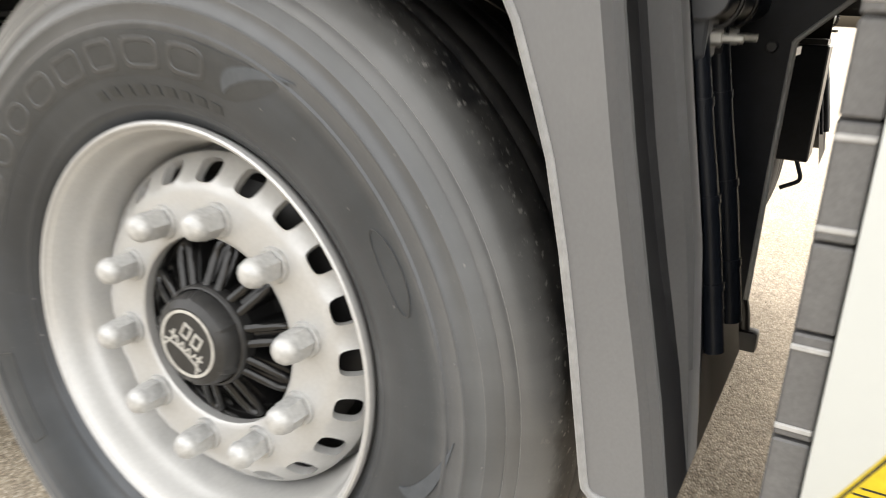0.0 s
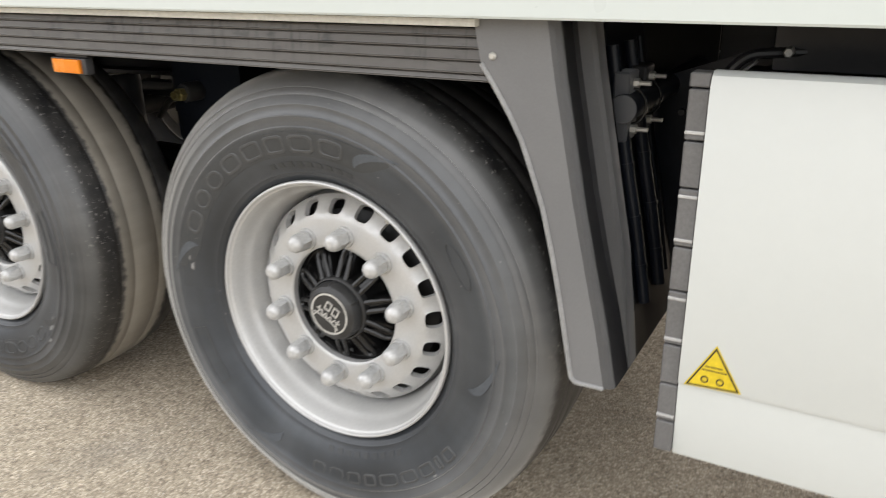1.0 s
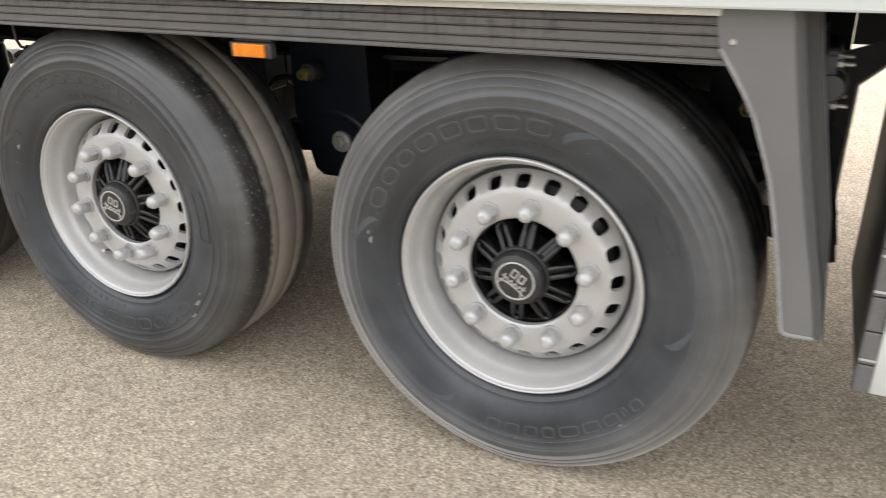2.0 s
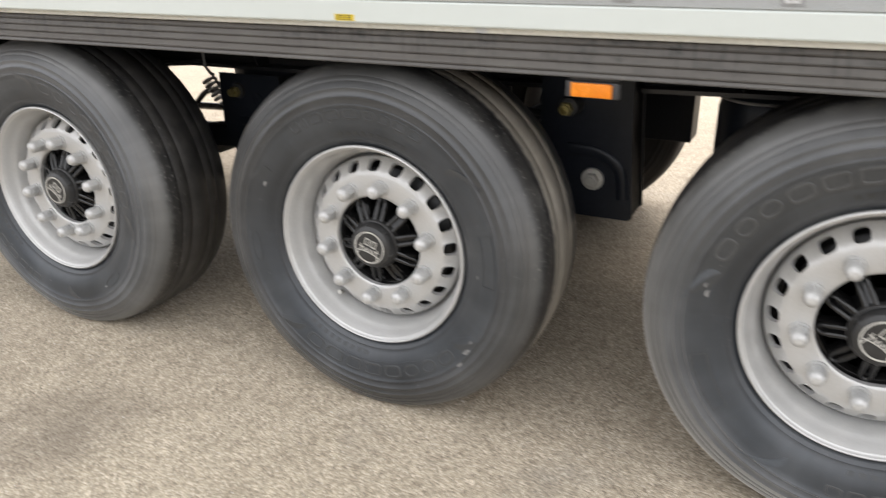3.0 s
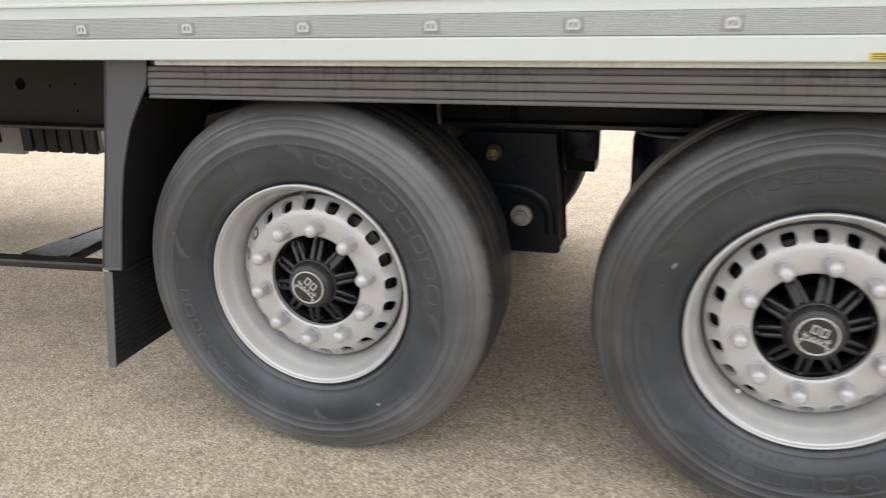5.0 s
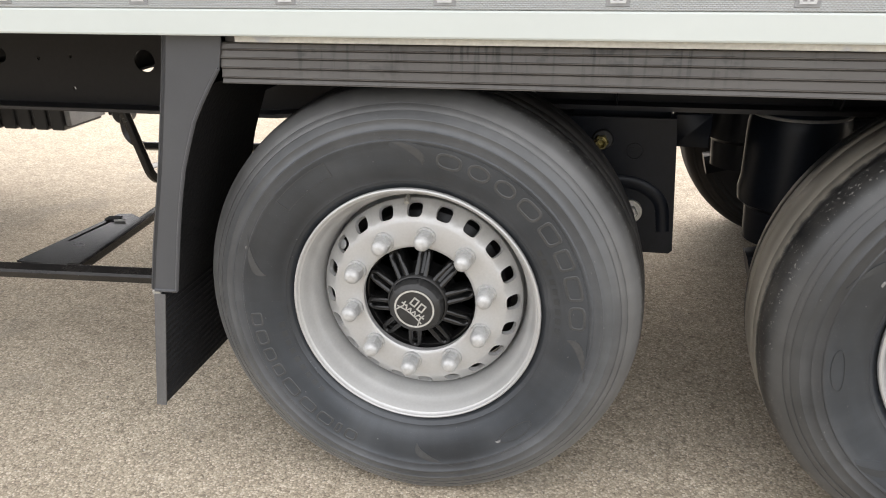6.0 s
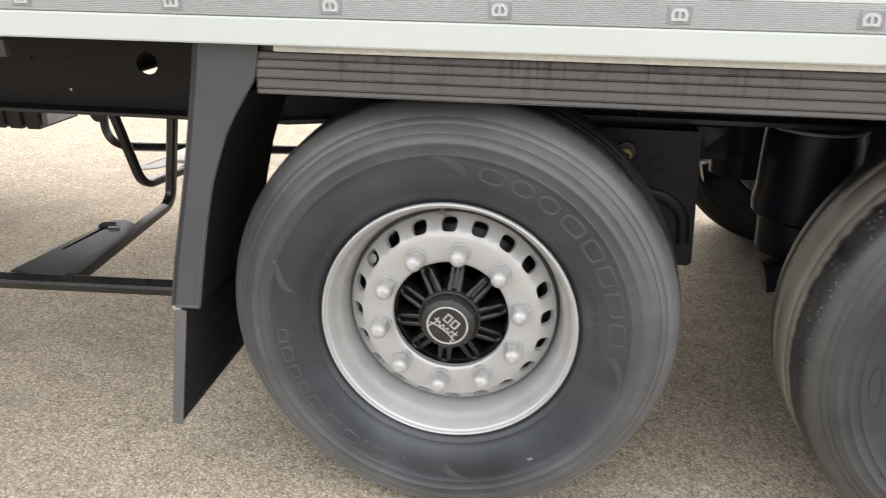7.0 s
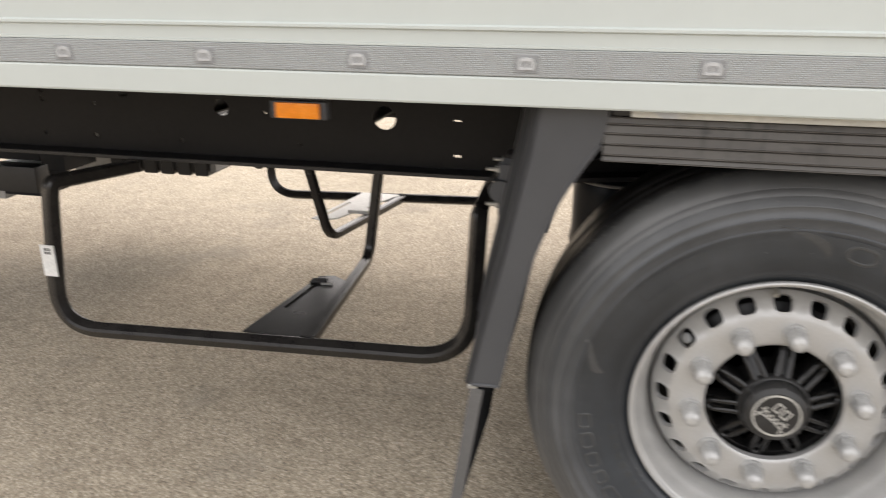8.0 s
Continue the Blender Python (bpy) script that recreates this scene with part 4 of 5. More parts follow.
# axles, brake drums, trailing arms, air springs
for x in AXLES:
    b = bmesh.new()
    lathe(b, [(0.0, 0.30), (0.066, 0.30), (0.066, 2 * MID - 0.30), (0, 2 * MID - 0.30)], 28, x, 0, HUB_Z)
    part("axle", b, CHASSIS, trailer, "black tubular axle")
    for s in (0, 1):
        y0 = 0.0 if s == 0 else 2 * MID
        f = 1 if s == 0 else -1
        b = bmesh.new()
        lathe(b, [(0.0, y0 + f * 0.10), (0.16, y0 + f * 0.10), (0.205, y0 + f * 0.125), (0.215, y0 + f * 0.15), (0.215, y0 + f * 0.33), (0.19, y0 + f * 0.345), (0, y0 + f * 0.345)], 40, x, 0, HUB_Z)
        part("brake_drum", b, CHASSIS, trailer, "black brake drum")
        if s == 0:
            # added ring, keeps light out of the near wheels' hand holes
            b = bmesh.new()
            lathe(b, [(0.210, y0 + f * 0.178), (0.246, y0 + f * 0.178), (0.249, y0 + f * 0.174), (0.249, y0 + f * 0.168), (0.253, y0 + f * 0.168), (0.253, y0 + f * 0.182), (0.210, y0 + f * 0.182)], 40, x, 0, HUB_Z)
            part("light_baffle", b, CHASSIS, trailer, "black ring added to block light behind the hand holes")
        yy = y0 + f * 0.62
        b = bmesh.new()
        sweep(b, rounded([(x + 0.50, yy, 0.62), (x + 0.18, yy, 0.60), (x, yy, 0.605), (x - 0.22, yy, 0.49), (x - 0.46, yy, 0.43)], 0.12), 0.045, 12, 0.5)
        part("trailing_arm", b, CHASSIS_GLOSS, trailer, "black trailing arm")
        b = bmesh.new()
        top = beam_foot(x - 0.345) - 0.002
        ys = y0 + f * 0.76
        upright(b, [(0.0, top), (0.124, top), (0.128, top - 0.004), (0.134, top - 0.022), (0.139, top - 0.045), (0.139, 0.66), (0.145, 0.625), (0.141, 0.59), (0.118, 0.572), (0.112, 0.47), (0.0, 0.47)], 36, x - 0.345, ys)
        part("air_spring", b, CHASSIS_GLOSS, trailer, "black rubber air spring")
        b = bmesh.new()
        upright(b, [(0.100, top - 0.010), (0.136, top - 0.010), (0.139, top - 0.014), (0.136, top - 0.018), (0.100, top - 0.018)], 36, x - 0.345, ys)
        part("spring_plate", b, STEEL, trailer, "bright steel clamp plate")

# suspension hangers, each with its big bolt and a brass fitting
def build_hanger(x, y, dz, top, with_mark):
    """x: the middle of the hanger's plate."""
    h = holder("suspension_hanger", trailer)
    h["label"] = "black pressed steel suspension hanger"
    y0 = y + 0.055
    b = bmesh.new()
    out = [(x - 0.165, top), (x + 0.116, top), (x + 0.122, 0.80), (x + 0.140, 0.487 + dz), (x + 0.130, 0.478 + dz), (x - 0.070, 0.478 + dz), (x - 0.100, 0.50 + dz), (x - 0.130, 0.600 + dz), (x - 0.165, 0.680 + dz)]
    plate(b, out, y0, y0 + 0.008)
    part("hanger_plate", b, CHASSIS_GLOSS, h)
    b = bmesh.new()
    plate(b, [(px, pz) for px, pz in out], y0 + 0.145, y0 + 0.153)
    part("hanger_plate", b, CHASSIS_GLOSS, h)
    b = bmesh.new()
    edge = [(x + 0.111, top), (x + 0.1175, 0.800), (x + 0.135, 0.487 + dz)]
    for (xa, za), (xb, zb2) in zip(edge, edge[1:]):
        vs = [b.verts.new(v) for v in ((xa, y0 + 0.009, za), (xb, y0 + 0.009, zb2), (xb, y0 + 0.144, zb2), (xa, y0 + 0.144, za))]
        b.faces.new(vs)
    bmesh.ops.solidify(b, geom=b.faces[:], thickness=0.006)
    part("hanger_end", b, CHASSIS_GLOSS, h)
    # pressed shoulder that runs over the bolt
    b = bmesh.new()
    run = rounded([(x - 0.075, y0 - 0.001, 0.690 + dz), (x + 0.030, y0 - 0.001, 0.687 + dz), (x + 0.098, y0 - 0.001, 0.640 + dz), (x + 0.108, y0 - 0.001, 0.545 + dz)], 0.07, 8)
    sweep(b, run, 0.019, 12)
    for v in b.verts:
        v.co.y = y0 + (v.co.y - y0) * 0.42
    part("pressed_ridge", b, CHASSIS_GLOSS, h)
    # pivot bolt
    b = bmesh.new()
    bx, bz = x + 0.012, 0.601 + dz
    lathe(b, [(0.0, y0 - 0.009), (0.0340, y0 - 0.009), (0.0350, y0 - 0.006), (0.0350, y0), (0, y0)], 28, bx, 0, bz)
    lathe(b, [(0.0, y0 - 0.030), (0.0195, y0 - 0.030), (0.0225, y0 - 0.027), (0.0225, y0 - 0.009), (0, y0 - 0.009)], 6, bx, 0, bz)
    lathe(b, [(0.0, y0 - 0.038), (0.0120, y0 - 0.038), (0.0125, y0 - 0.030)], 16, bx, 0, bz)
    part("pivot_bolt", b, STEEL, h, "dull zinc pivot bolt with washer")
    # brass screw fitting, on a longer socket where the hanger has no stamped mark
    reach, fx, fz = (0.0, x - 0.080, 0.802) if with_mark else (0.052, x - 0.063, 0.861)
    b = bmesh.new()
    lathe(b, [(0.0, y0 - reach - 0.010), (0.026, y0 - reach - 0.010), (0.030, y0 - reach - 0.004), (0.030, y0)], 20, fx + 0.004, 0, fz + 0.004)
    part("fitting_base", b, BLACK_CAP, h)
    b = bmesh.new()
    y1 = y0 - reach
    lathe(b, [(0.0095, y1 - 0.030), (0.0180, y1 - 0.030), (0.0205, y1 - 0.027), (0.0205, y1 - 0.008)], 6, fx, 0, fz)
    lathe(b, [(0.0095, y1 - 0.030), (0.0110, y1 - 0.044), (0.0140, y1 - 0.044), (0.0140, y1 - 0.028)], 18, fx, 0, fz)
    lathe(b, [(0.0110, y1 - 0.044), (0.0085, y1 - 0.036), (0.0085, y1 - 0.016), (0, y1 - 0.016)], 18, fx, 0, fz)
    part("brass_fitting", b, BRASS, h, "yellow brass screw fitting")
    if with_mark:
        b = bmesh.new()
        plate(b, [(x + 0.128, 0.755), (x + 0.228, 0.752), (x + 0.230, 0.852), (x + 0.128, 0.852)], 0.70, 0.80)
        bmesh.ops.bevel(b, geom=b.edges[:], offset=0.004, segments=1, affect="EDGES")
        part("stop_block", b, CHASSIS_GLOSS, h)
        b = bmesh.new()
        lathe(b, [(0.0200, y0), (0.0205, y0 - 0.0016), (0.0232, y0 - 0.0016), (0.0237, y0)], 28, x + 0.012, 0, 0.775)
        for k in range(4):
            box(b, x - 0.001 + 0.007 * (k % 2), x + 0.003 + 0.007 * (k % 2), y0 - 0.0014, y0 + 0.001, 0.764 + 0.012 * (k // 2), 0.773 + 0.012 * (k // 2))
        part("stamped_mark", b, CHASSIS_GLOSS, h)
    return h


build_hanger(-0.822, 0.490, 0.0, 0.868, True)
build_hanger(0.486, 0.462, 0.036, 0.975, False)
build_hanger(1.783, 0.462, 0.036, 0.975, False)
for x in (-0.822, 0.486, 1.80):
    b = bmesh.new()
    box(b, x - 0.15, x + 0.13, 2 * MID - 0.72, 2 * MID - 0.55, 0.60 if x > 1 else 0.50, beam_foot(x) - 0.001, 0.004, 1)
    part("hanger_plate", b, CHASSIS_GLOSS, trailer, "black hanger on the far beam")
b = bmesh.new()
sweep(b, rounded([(1.880, 1.79, 0.615), (1.918, 1.79, 0.522), (1.862, 1.79, 0.492)], 0.02), 0.0065, 8)
part("brake_lever", b, CHASSIS_GLOSS, trailer, "thin bent black lever")
# coiled cable that ends at the rear fitting
b = bmesh.new()
c0, c1 = Vector((-1.080, 0.58, 0.838)), Vector((-1.012, 0.578, 0.752))
ax = (c1 - c0).normalized()
side = ax.cross(Vector((0, 1, 0))).normalized()
coil = [c0.lerp(c1, k / 80) + 0.024 * (side * math.cos(k * 0.43) + Vector((0, 1, 0)) * math.sin(k * 0.43)) for k in range(81)]
sweep(b, [(-1.098, 0.59, 0.97), (-1.096, 0.59, 0.88)] + [tuple(v) for v in coil] + [(-0.97, 0.57, 0.765), (-0.92, 0.56, 0.80)], 0.0062, 7)
part("coiled_cable", b, COIL, trailer, "brownish coiled cable")
# brake hoses behind the brass fittings
for x, dz in ((-0.822, 0.0), (0.486, 0.03)):
    b = bmesh.new()
    sweep(b, rounded([(x - 0.10, 0.60, 0.79 + dz), (x - 0.17, 0.60, 0.775 + dz), (x - 0.30, 0.62, 0.785 + dz), (x - 0.42, 0.66, 0.70 + dz)], 0.06), 0.011, 10)
    part("brake_hose", b, CHASSIS, trailer, "black rubber brake hose")
    b = bmesh.new()
    sweep(b, rounded([(x - 0.03, 0.62, 0.56), (x - 0.10, 0.63, 0.60), (x - 0.13, 0.63, 0.66), (x - 0.32, 0.64, 0.64)], 0.05), 0.005, 8)
    part("brake_cable", b, CHASSIS, trailer)


# mudguards: a grey front leaf, a side with a groove, a black liner, and at the rear a flap
def build_mudguard(cx, s, flap):
    """s = -1: on the rear side of the axle, +1: its mirror on the front side."""
    g = holder("mudguard", trailer)
    g["label"] = "dark grey plastic mudguard with a black spray flap" if flap else "grey plastic mudguard with a pale rolled lip"
    yf = RAIL_Y - 0.006
    skin = GUARD if flap else GUARD_PALE

    def X(d):
        return cx + s * d

    inner = [(0.383, 1.1430), (0.388, 1.1100), (0.396, 1.0730), (0.420, 1.0380), (0.447, 0.9950), (0.469, 0.9550), (0.492, 0.8950), (0.510, 0.8450), (0.530, 0.7650), (0.546, 0.6900), (0.560, 0.6150), (0.574, 0.5400)]
    outer = [(0.508, 1.1430), (0.522, 1.0600), (0.541, 0.9650), (0.562, 0.8600), (0.586, 0.7550), (0.612, 0.6450), (0.633, 0.5380)]
    if not flap:
        inner[-1:] = [(0.5715, 0.5540), (0.5740, 0.5450), (0.5800, 0.5390), (0.5880, 0.5375)]
    b = bmesh.new()
    plate(b, [(X(d), z) for d, z in inner + outer[::-1]], yf, yf + 0.005)
    part("front_leaf", b, skin, g)
    # rolled lip along the wheel side
    b = bmesh.new()
    sweep(b, [(X(d + 0.001), yf - 0.0005, z) for d, z in inner[2:]], 0.0042, 8)
    sweep(b, [(X(inner[-1][0]), yf - 0.0005, inner[-1][1]), (X(outer[-1][0]), yf - 0.0005, outer[-1][1])], 0.0038, 8)
    part("rolled_lip", b, GUARD if flap else GUARD_LIP, g)
    # rounded corner, groove and ridge going back to the side; without a flap the groove's shade is painted dark
    cols = [(0.0, 0.0), (0.010, 0.002), (0.017, 0.009), (0.018, 0.014), (0.012, 0.030), (0.010, 0.078), (0.016, 0.086), (0.036, 0.089), (0.043, 0.094), (0.045, 0.104), (0.044, 0.120), (0.042, 0.135)]
    back_rows = []
    for name, k0, k1, mat in (("corner_leaf", 0, 3, skin), ("shaded_groove", 3, 6, GUARD if flap else HOUSING), ("side_ridge", 6, len(cols) - 1, skin)):
        b = bmesh.new()
        rows = []
        for d, z in outer:
            f = max(0.0, min(1.0, (z - 0.56) / 0.22))
            rows.append([b.verts.new((X(d - 0.001 + (du if dy < 0.015 else 0.019 + (du - 0.019) * f)), yf + dy, z)) for du, dy in cols[k0:k1 + 1]])
        for p, q in zip(rows, rows[1:]):
            for k in range(k1 - k0):
                b.faces.new((p[k], p[k + 1], q[k + 1], q[k]))
        bmesh.ops.solidify(b, geom=b.faces[:], thickness=0.003)
        part(name, b, mat, g, "", 25)
    b = bmesh.new()
    for d, z in outer:
        f = max(0.0, min(1.0, (z - 0.56) / 0.22))
        back_rows.append([b.verts.new((X(d - 0.001 + 0.019 + (du - 0.019) * f), yf + dy, z)) for du, dy in ((0.044, 0.1355), (0.031, 0.150), (0.029, 0.22), (0.027, 0.42))])
    for p, q in zip(back_rows, back_rows[1:]):
        for k in range(3):
            b.faces.new((p[k], p[k + 1], q[k + 1], q[k]))
    bmesh.ops.solidify(b, geom=b.faces[:], thickness=0.003)
    part("back_leaf", b, CHASSIS_GLOSS, g, "blue-black back of the guard", 25)
    # black liner that follows the tyre
    b = bmesh.new()
    rows = []
    for d, z in [(0.10, 1.085), (0.24, 1.082), (0.33, 1.068)] + inner[3:]:
        rows.append([b.verts.new((X(d + 0.004), yf + dy, z)) for dy in (0.006, 0.12, 0.24, 0.385)])
    for p, q in zip(rows, rows[1:]):
        for k in range(3):
            b.faces.new((p[k], p[k + 1], q[k + 1], q[k]))
    bmesh.ops.solidify(b, geom=b.faces[:], thickness=0.004)
    part("liner", b, FLAP, g, "black fibrous spray liner")
    if s > 0:
        b = bmesh.new()
        lathe(b, [(0, yf - 0.005), (0.004, yf - 0.005), (0.0065, yf - 0.002), (0.0065, yf)], 12, X(0.417), 0, 1.085)
        part("guard_bolt", b, STEEL, g)
    # carrying tube with its clamp
    b = bmesh.new()
    tx, tz = (X(0.586), 0.987) if s > 0 else (X(0.607), 0.928)
    y0 = 0.10
    lathe(b, [(0, y0), (0.0235, y0), (0.0245, y0 + 0.003), (0.0245, BEAM_Y), (0, BEAM_Y)], 24, tx, 0, tz)
    part("carrying_tube", b, CHASSIS_GLOSS, g, "black carrying tube with a pale end cap")
    b = bmesh.new()
    lathe(b, [(0, y0 - 0.004), (0.0235, y0 - 0.004), (0.0245, y0 - 0.001), (0, y0 - 0.001)], 24, tx, 0, tz)
    part("end_cap", b, GUARD, g, "grey plastic end cap")
    for yy in (y0 + 0.035, y0 + 0.135):
        for dz in (-0.040, 0.040):
            b = bmesh.new()
            sweep(b, [(tx - s * 0.030, yy, tz + dz), (tx + s * 0.036, yy, tz + dz)], 0.0042, 8)
            sweep(b, [(tx + s * 0.006, yy, tz + dz), (tx + s * 0.016, yy, tz + dz)], 0.0085, 6)
            part("clamp_bolt", b, STEEL, g, "zinc threaded clamp bolt")
        b = bmesh.new()
        sweep(b, [(tx + s * (0.004 + 0.026 * math.cos(radians(a))), yy, tz + 0.031 * math.sin(radians(a))) for a in range(-85, 86, 10)], 0.0026, 8)
        part("u_bolt", b, BLACK_CAST, g, "dark u-bolt round the tube")
        b = bmesh.new()
        box(b, min(tx - s * 0.022, tx + s * 0.006), max(tx - s * 0.022, tx + s * 0.006), yy - 0.028, yy + 0.03, tz - 0.060, tz + 0.060, 0.003, 1)
        part("clamp_plate", b, GUARD if yy < y0 + 0.1 else CHASSIS, g)
    # corrugated hoses and a thin pipe down the back of the guard
    def back_at(z):
        for (d0, z0), (d1, z1) in zip(outer, outer[1:]):
            if z >= z1:
                return d0 + (d1 - d0) * (z0 - z) / (z0 - z1) + 0.018 + 0.010 * max(0.0, min(1.0, (z - 0.56) / 0.22))
        return outer[-1][0] + 0.018

    for yy, r in ((0.185, 0.0115), (0.285, 0.0130), (0.365, 0.0050)):
        b = bmesh.new()
        zs = [1.09 - 0.046 * k for k in range(11)]
        sweep(b, [(X(back_at(z) + r * 0.75), yf + yy, z) for z in zs], r, 12)
        part("guard_hose", b, CHASSIS_GLOSS, g, "black hose down the back of the guard")
        if r > 0.01:
            for z in (0.98, 0.885, 0.79, 0.70):
                b = bmesh.new()
                sweep(b, [(X(back_at(z + e) + r * 0.75), yf + yy, z + e) for e in (0.004, -0.004)], r + 0.0013, 12)
                part("hose_collar", b, CHASSIS_GLOSS, g)
    if flap:
        b = bmesh.new()
        quad = [(0.614, 0.530), (0.634, 0.530), (0.680, 0.208), (0.660, 0.208)]
        plate(b, [(X(d), z) for d, z in quad], yf, yf + 0.40)
        part("spray_flap", b, FLAP, g, "black ribbed rubber spray flap")
        # ribs across the wheel side
        b = bmesh.new()
        va = [b.verts.new((X(0) - cx + v[0], yf + 0.004, v[1])) for v in ((s * -0.005, 0.0), (s * 0.001, 0.006), (s * 0.001, -0.006))]
        vb = [b.verts.new((v.co.x, yf + 0.394, v.co.z)) for v in va]
        for i in range(3):
            j = (i + 1) % 3
            b.faces.new((va[i], va[j], vb[j], vb[i]))
        b.faces.new(va)
        b.faces.new(vb[::-1])
        rib = mesh_only(b, FLAP)
        for k in range(16):
            z = 0.515 - 0.0188 * k
            shared("flap_rib", rib, g, Matrix.Translation((X(0.614 + (0.530 - z) / 0.322 * 0.046), 0, z)))
        b = bmesh.new()
        plate(b, [(X(0.606), 0.529), (X(0.635), 0.529), (X(0.681), 0.208), (X(0.654), 0.208)], yf - 0.004, yf - 0.0005)
        part("flap_edge", b, EDGE, g, "worn grey edge of the flap")
        b = bmesh.new()
        box(b, min(X(0.620), X(0.642)), max(X(0.620), X(0.642)), yf - 0.002, yf + 0.02, 0.526, 0.537, 0.002, 1)
        part("flap_clip", b, STEEL, g)
    return g


for guard in (build_mudguard(AXLES[2], -1, True), build_mudguard(AXLES[0], 1, False)):
    copy_thing(guard, Matrix.Translation((0, 2 * MID, 0)) @ Matrix.Scale(-1, 4, (0, 1, 0)))


# amber marker lamps under the edge of the body
def build_marker(x, y, z):
    k = holder("marker_lamp", trailer)
    k["label"] = "amber side marker lamp in a grey housing"
    b = bmesh.new()
    box(b, x - 0.060, x + 0.060, y, y + 0.022, z - 0.018, z + 0.018, 0.004)
    part("housing", b, HOUSING, k)
    b = bmesh.new()
    box(b, x - 0.046, x + 0.046, y - 0.008, y + 0.002, z - 0.0155, z + 0.0155, 0.003)
    part("amber_lens", b, ORANGE, k, "amber plastic lens")
    b = bmesh.new()
    box(b, x - 0.055, x + 0.055, y + 0.010, y + 0.10, z + 0.0185, z + 0.0245, 0.001, 1)
    part("lamp_bracket", b, CHASSIS, k)


build_marker(0.634, RAIL_Y + 0.004, 1.0150)
build_marker(-2.300, -0.080, 1.117)

# small yellow sticker on the wall
b = bmesh.new()
box(b, -0.001, 0.054, SKIN - 0.0030, SKIN - 0.0018, 1.1485, 1.1635)
st = part("wall_sticker", b, YELLOW, trailer, "small yellow sticker with dark bars")
for zc in (1.1605, 1.1560, 1.1515):
    b = bmesh.new()
    box(b, 0.004, 0.048, SKIN - 0.0034, SKIN - 0.0029, zc - 0.0009, zc + 0.0009)
    part("print_bar", b, INK, st)

# ---- storage box under the body ----
PX, PY, PZ0, PZ1, PFOLD = 2.047, -0.037, 0.422, 1.075, 0.567
chest = holder("storage_box", None, pose(0, 0, 0))
tagged(chest, "white panelled storage box with a grey edge, hung under the trailer", "storage box")
b = bmesh.new()
prof = [(PY, PFOLD + 0.002), (PY - 0.003, PFOLD + 0.010), (PY - 0.003, PZ1 - 0.022), (PY + 0.004, PZ1 - 0.006), (PY + 0.016, PZ1), (PY + 0.030, PZ1), (PY + 0.030, PFOLD + 0.002)]
extrude_x(b, prof, PX, 4.4)
part("front_panel", b, PANEL_WHITE, chest, "smooth white front panel")
b = bmesh.new()
prof = [(PY + 0.004, PFOLD + 0.0015), (PY + 0.003, PFOLD - 0.004), (PY + 0.012, PZ0 + 0.020), (PY + 0.016, PZ0), (PY + 0.034, PZ0), (PY + 0.030, PFOLD + 0.0015)]
extrude_x(b, prof, PX, 4.4)
part("lower_panel", b, PANEL_WHITE, chest, "white lower panel below a fold")
b = bmesh.new()
box(b, PX - 0.030, 4.38, PY + 0.05, PY + 0.60, PZ0 + 0.02, PZ1 - 0.06, 0.01)
part("box_shell", b, CHASSIS, chest, "dark box shell")
cuts = [PZ1 - 0.001, 1.050, 0.972, 0.899, 0.804, 0.729, 0.633, 0.560, 0.488, PZ0 + 0.004]
lips = (0.985, 0.886, 0.8155, 0.716, 0.644, 0.499)
for zt2, zb2 in zip(cuts, cuts[1:]):
    b = bmesh.new()
    box(b, PX - 0.031, PX - 0.001, PY + 0.004, PY + 0.040, zb2 + 0.0015, zt2 - 0.0015, 0.002, 1)
    part("edge_piece", b, EDGE, chest)
for z in lips:
    b = bmesh.new()
    box(b, PX - 0.031, PX - 0.002, PY + 0.0015, PY + 0.006, z - 0.0025, z + 0.0025, 0.001, 1)
    part("edge_lip", b, EDGE_LIP, chest, "pale raised lip")
# warning triangle
tri = [(2.101, 0.6520), (2.0565, 0.5715), (2.1455, 0.5765)]
cxm, czm = sum(p[0] for p in tri) / 3, sum(p[1] for p in tri) / 3


def shrink(f):
    return [(cxm + (x - cxm) * f, czm + (z - czm) * f) for x, z in tri]


b = bmesh.new()
plate(b, tri, PY - 0.0042, PY - 0.0032)
warn = part("warning_sticker", b, YELLOW, chest, "yellow warning triangle with black print")
b = bmesh.new()
plate(b, shrink(0.93), PY - 0.0048, PY - 0.0040, [shrink(0.84)])
part("print_border", b, INK, warn)
for z0, x0, x1 in ((0.6130, 2.087, 2.114), (0.6065, 2.082, 2.121)):
    b = bmesh.new()
    box(b, x0, x1, PY - 0.0048, PY - 0.0040, z0 - 0.0008, z0 + 0.0008)
    part("print_bar", b, INK, warn)
for x0 in (2.0880, 2.1120):
    b = bmesh.new()
    lathe(b, [(0.0042, PY - 0.0040), (0.0042, PY - 0.0048), (0.0063, PY - 0.0048), (0.0063, PY - 0.0040)], 16, x0, 0, 0.5890)
    part("print_ring", b, INK, warn)
# hangers, strap bolts and hose over the box
b = bmesh.new()
box(b, 2.092, 4.3, 0.25, 0.37, 1.045, 1.135, 0.004)
part("top_rail", b, CHASSIS, chest, "black rail over the box")
b = bmesh.new()
lathe(b, [(0, 0.220), (0.007, 0.220), (0.009, 0.223), (0.009, 0.250)], 6, 2.118, 0, 1.078)
part("rail_bolt", b, STEEL, chest)
b = bmesh.new()
sweep(b, rounded([(2.000, 0.24, 1.000), (2.030, 0.24, 1.048), (2.057, 0.24, 1.072), (2.16, 0.262, 1.078)], 0.03), 0.009, 10)
part("hose_loop", b, CHASSIS, chest, "black hose looped over the box")
b = bmesh.new()
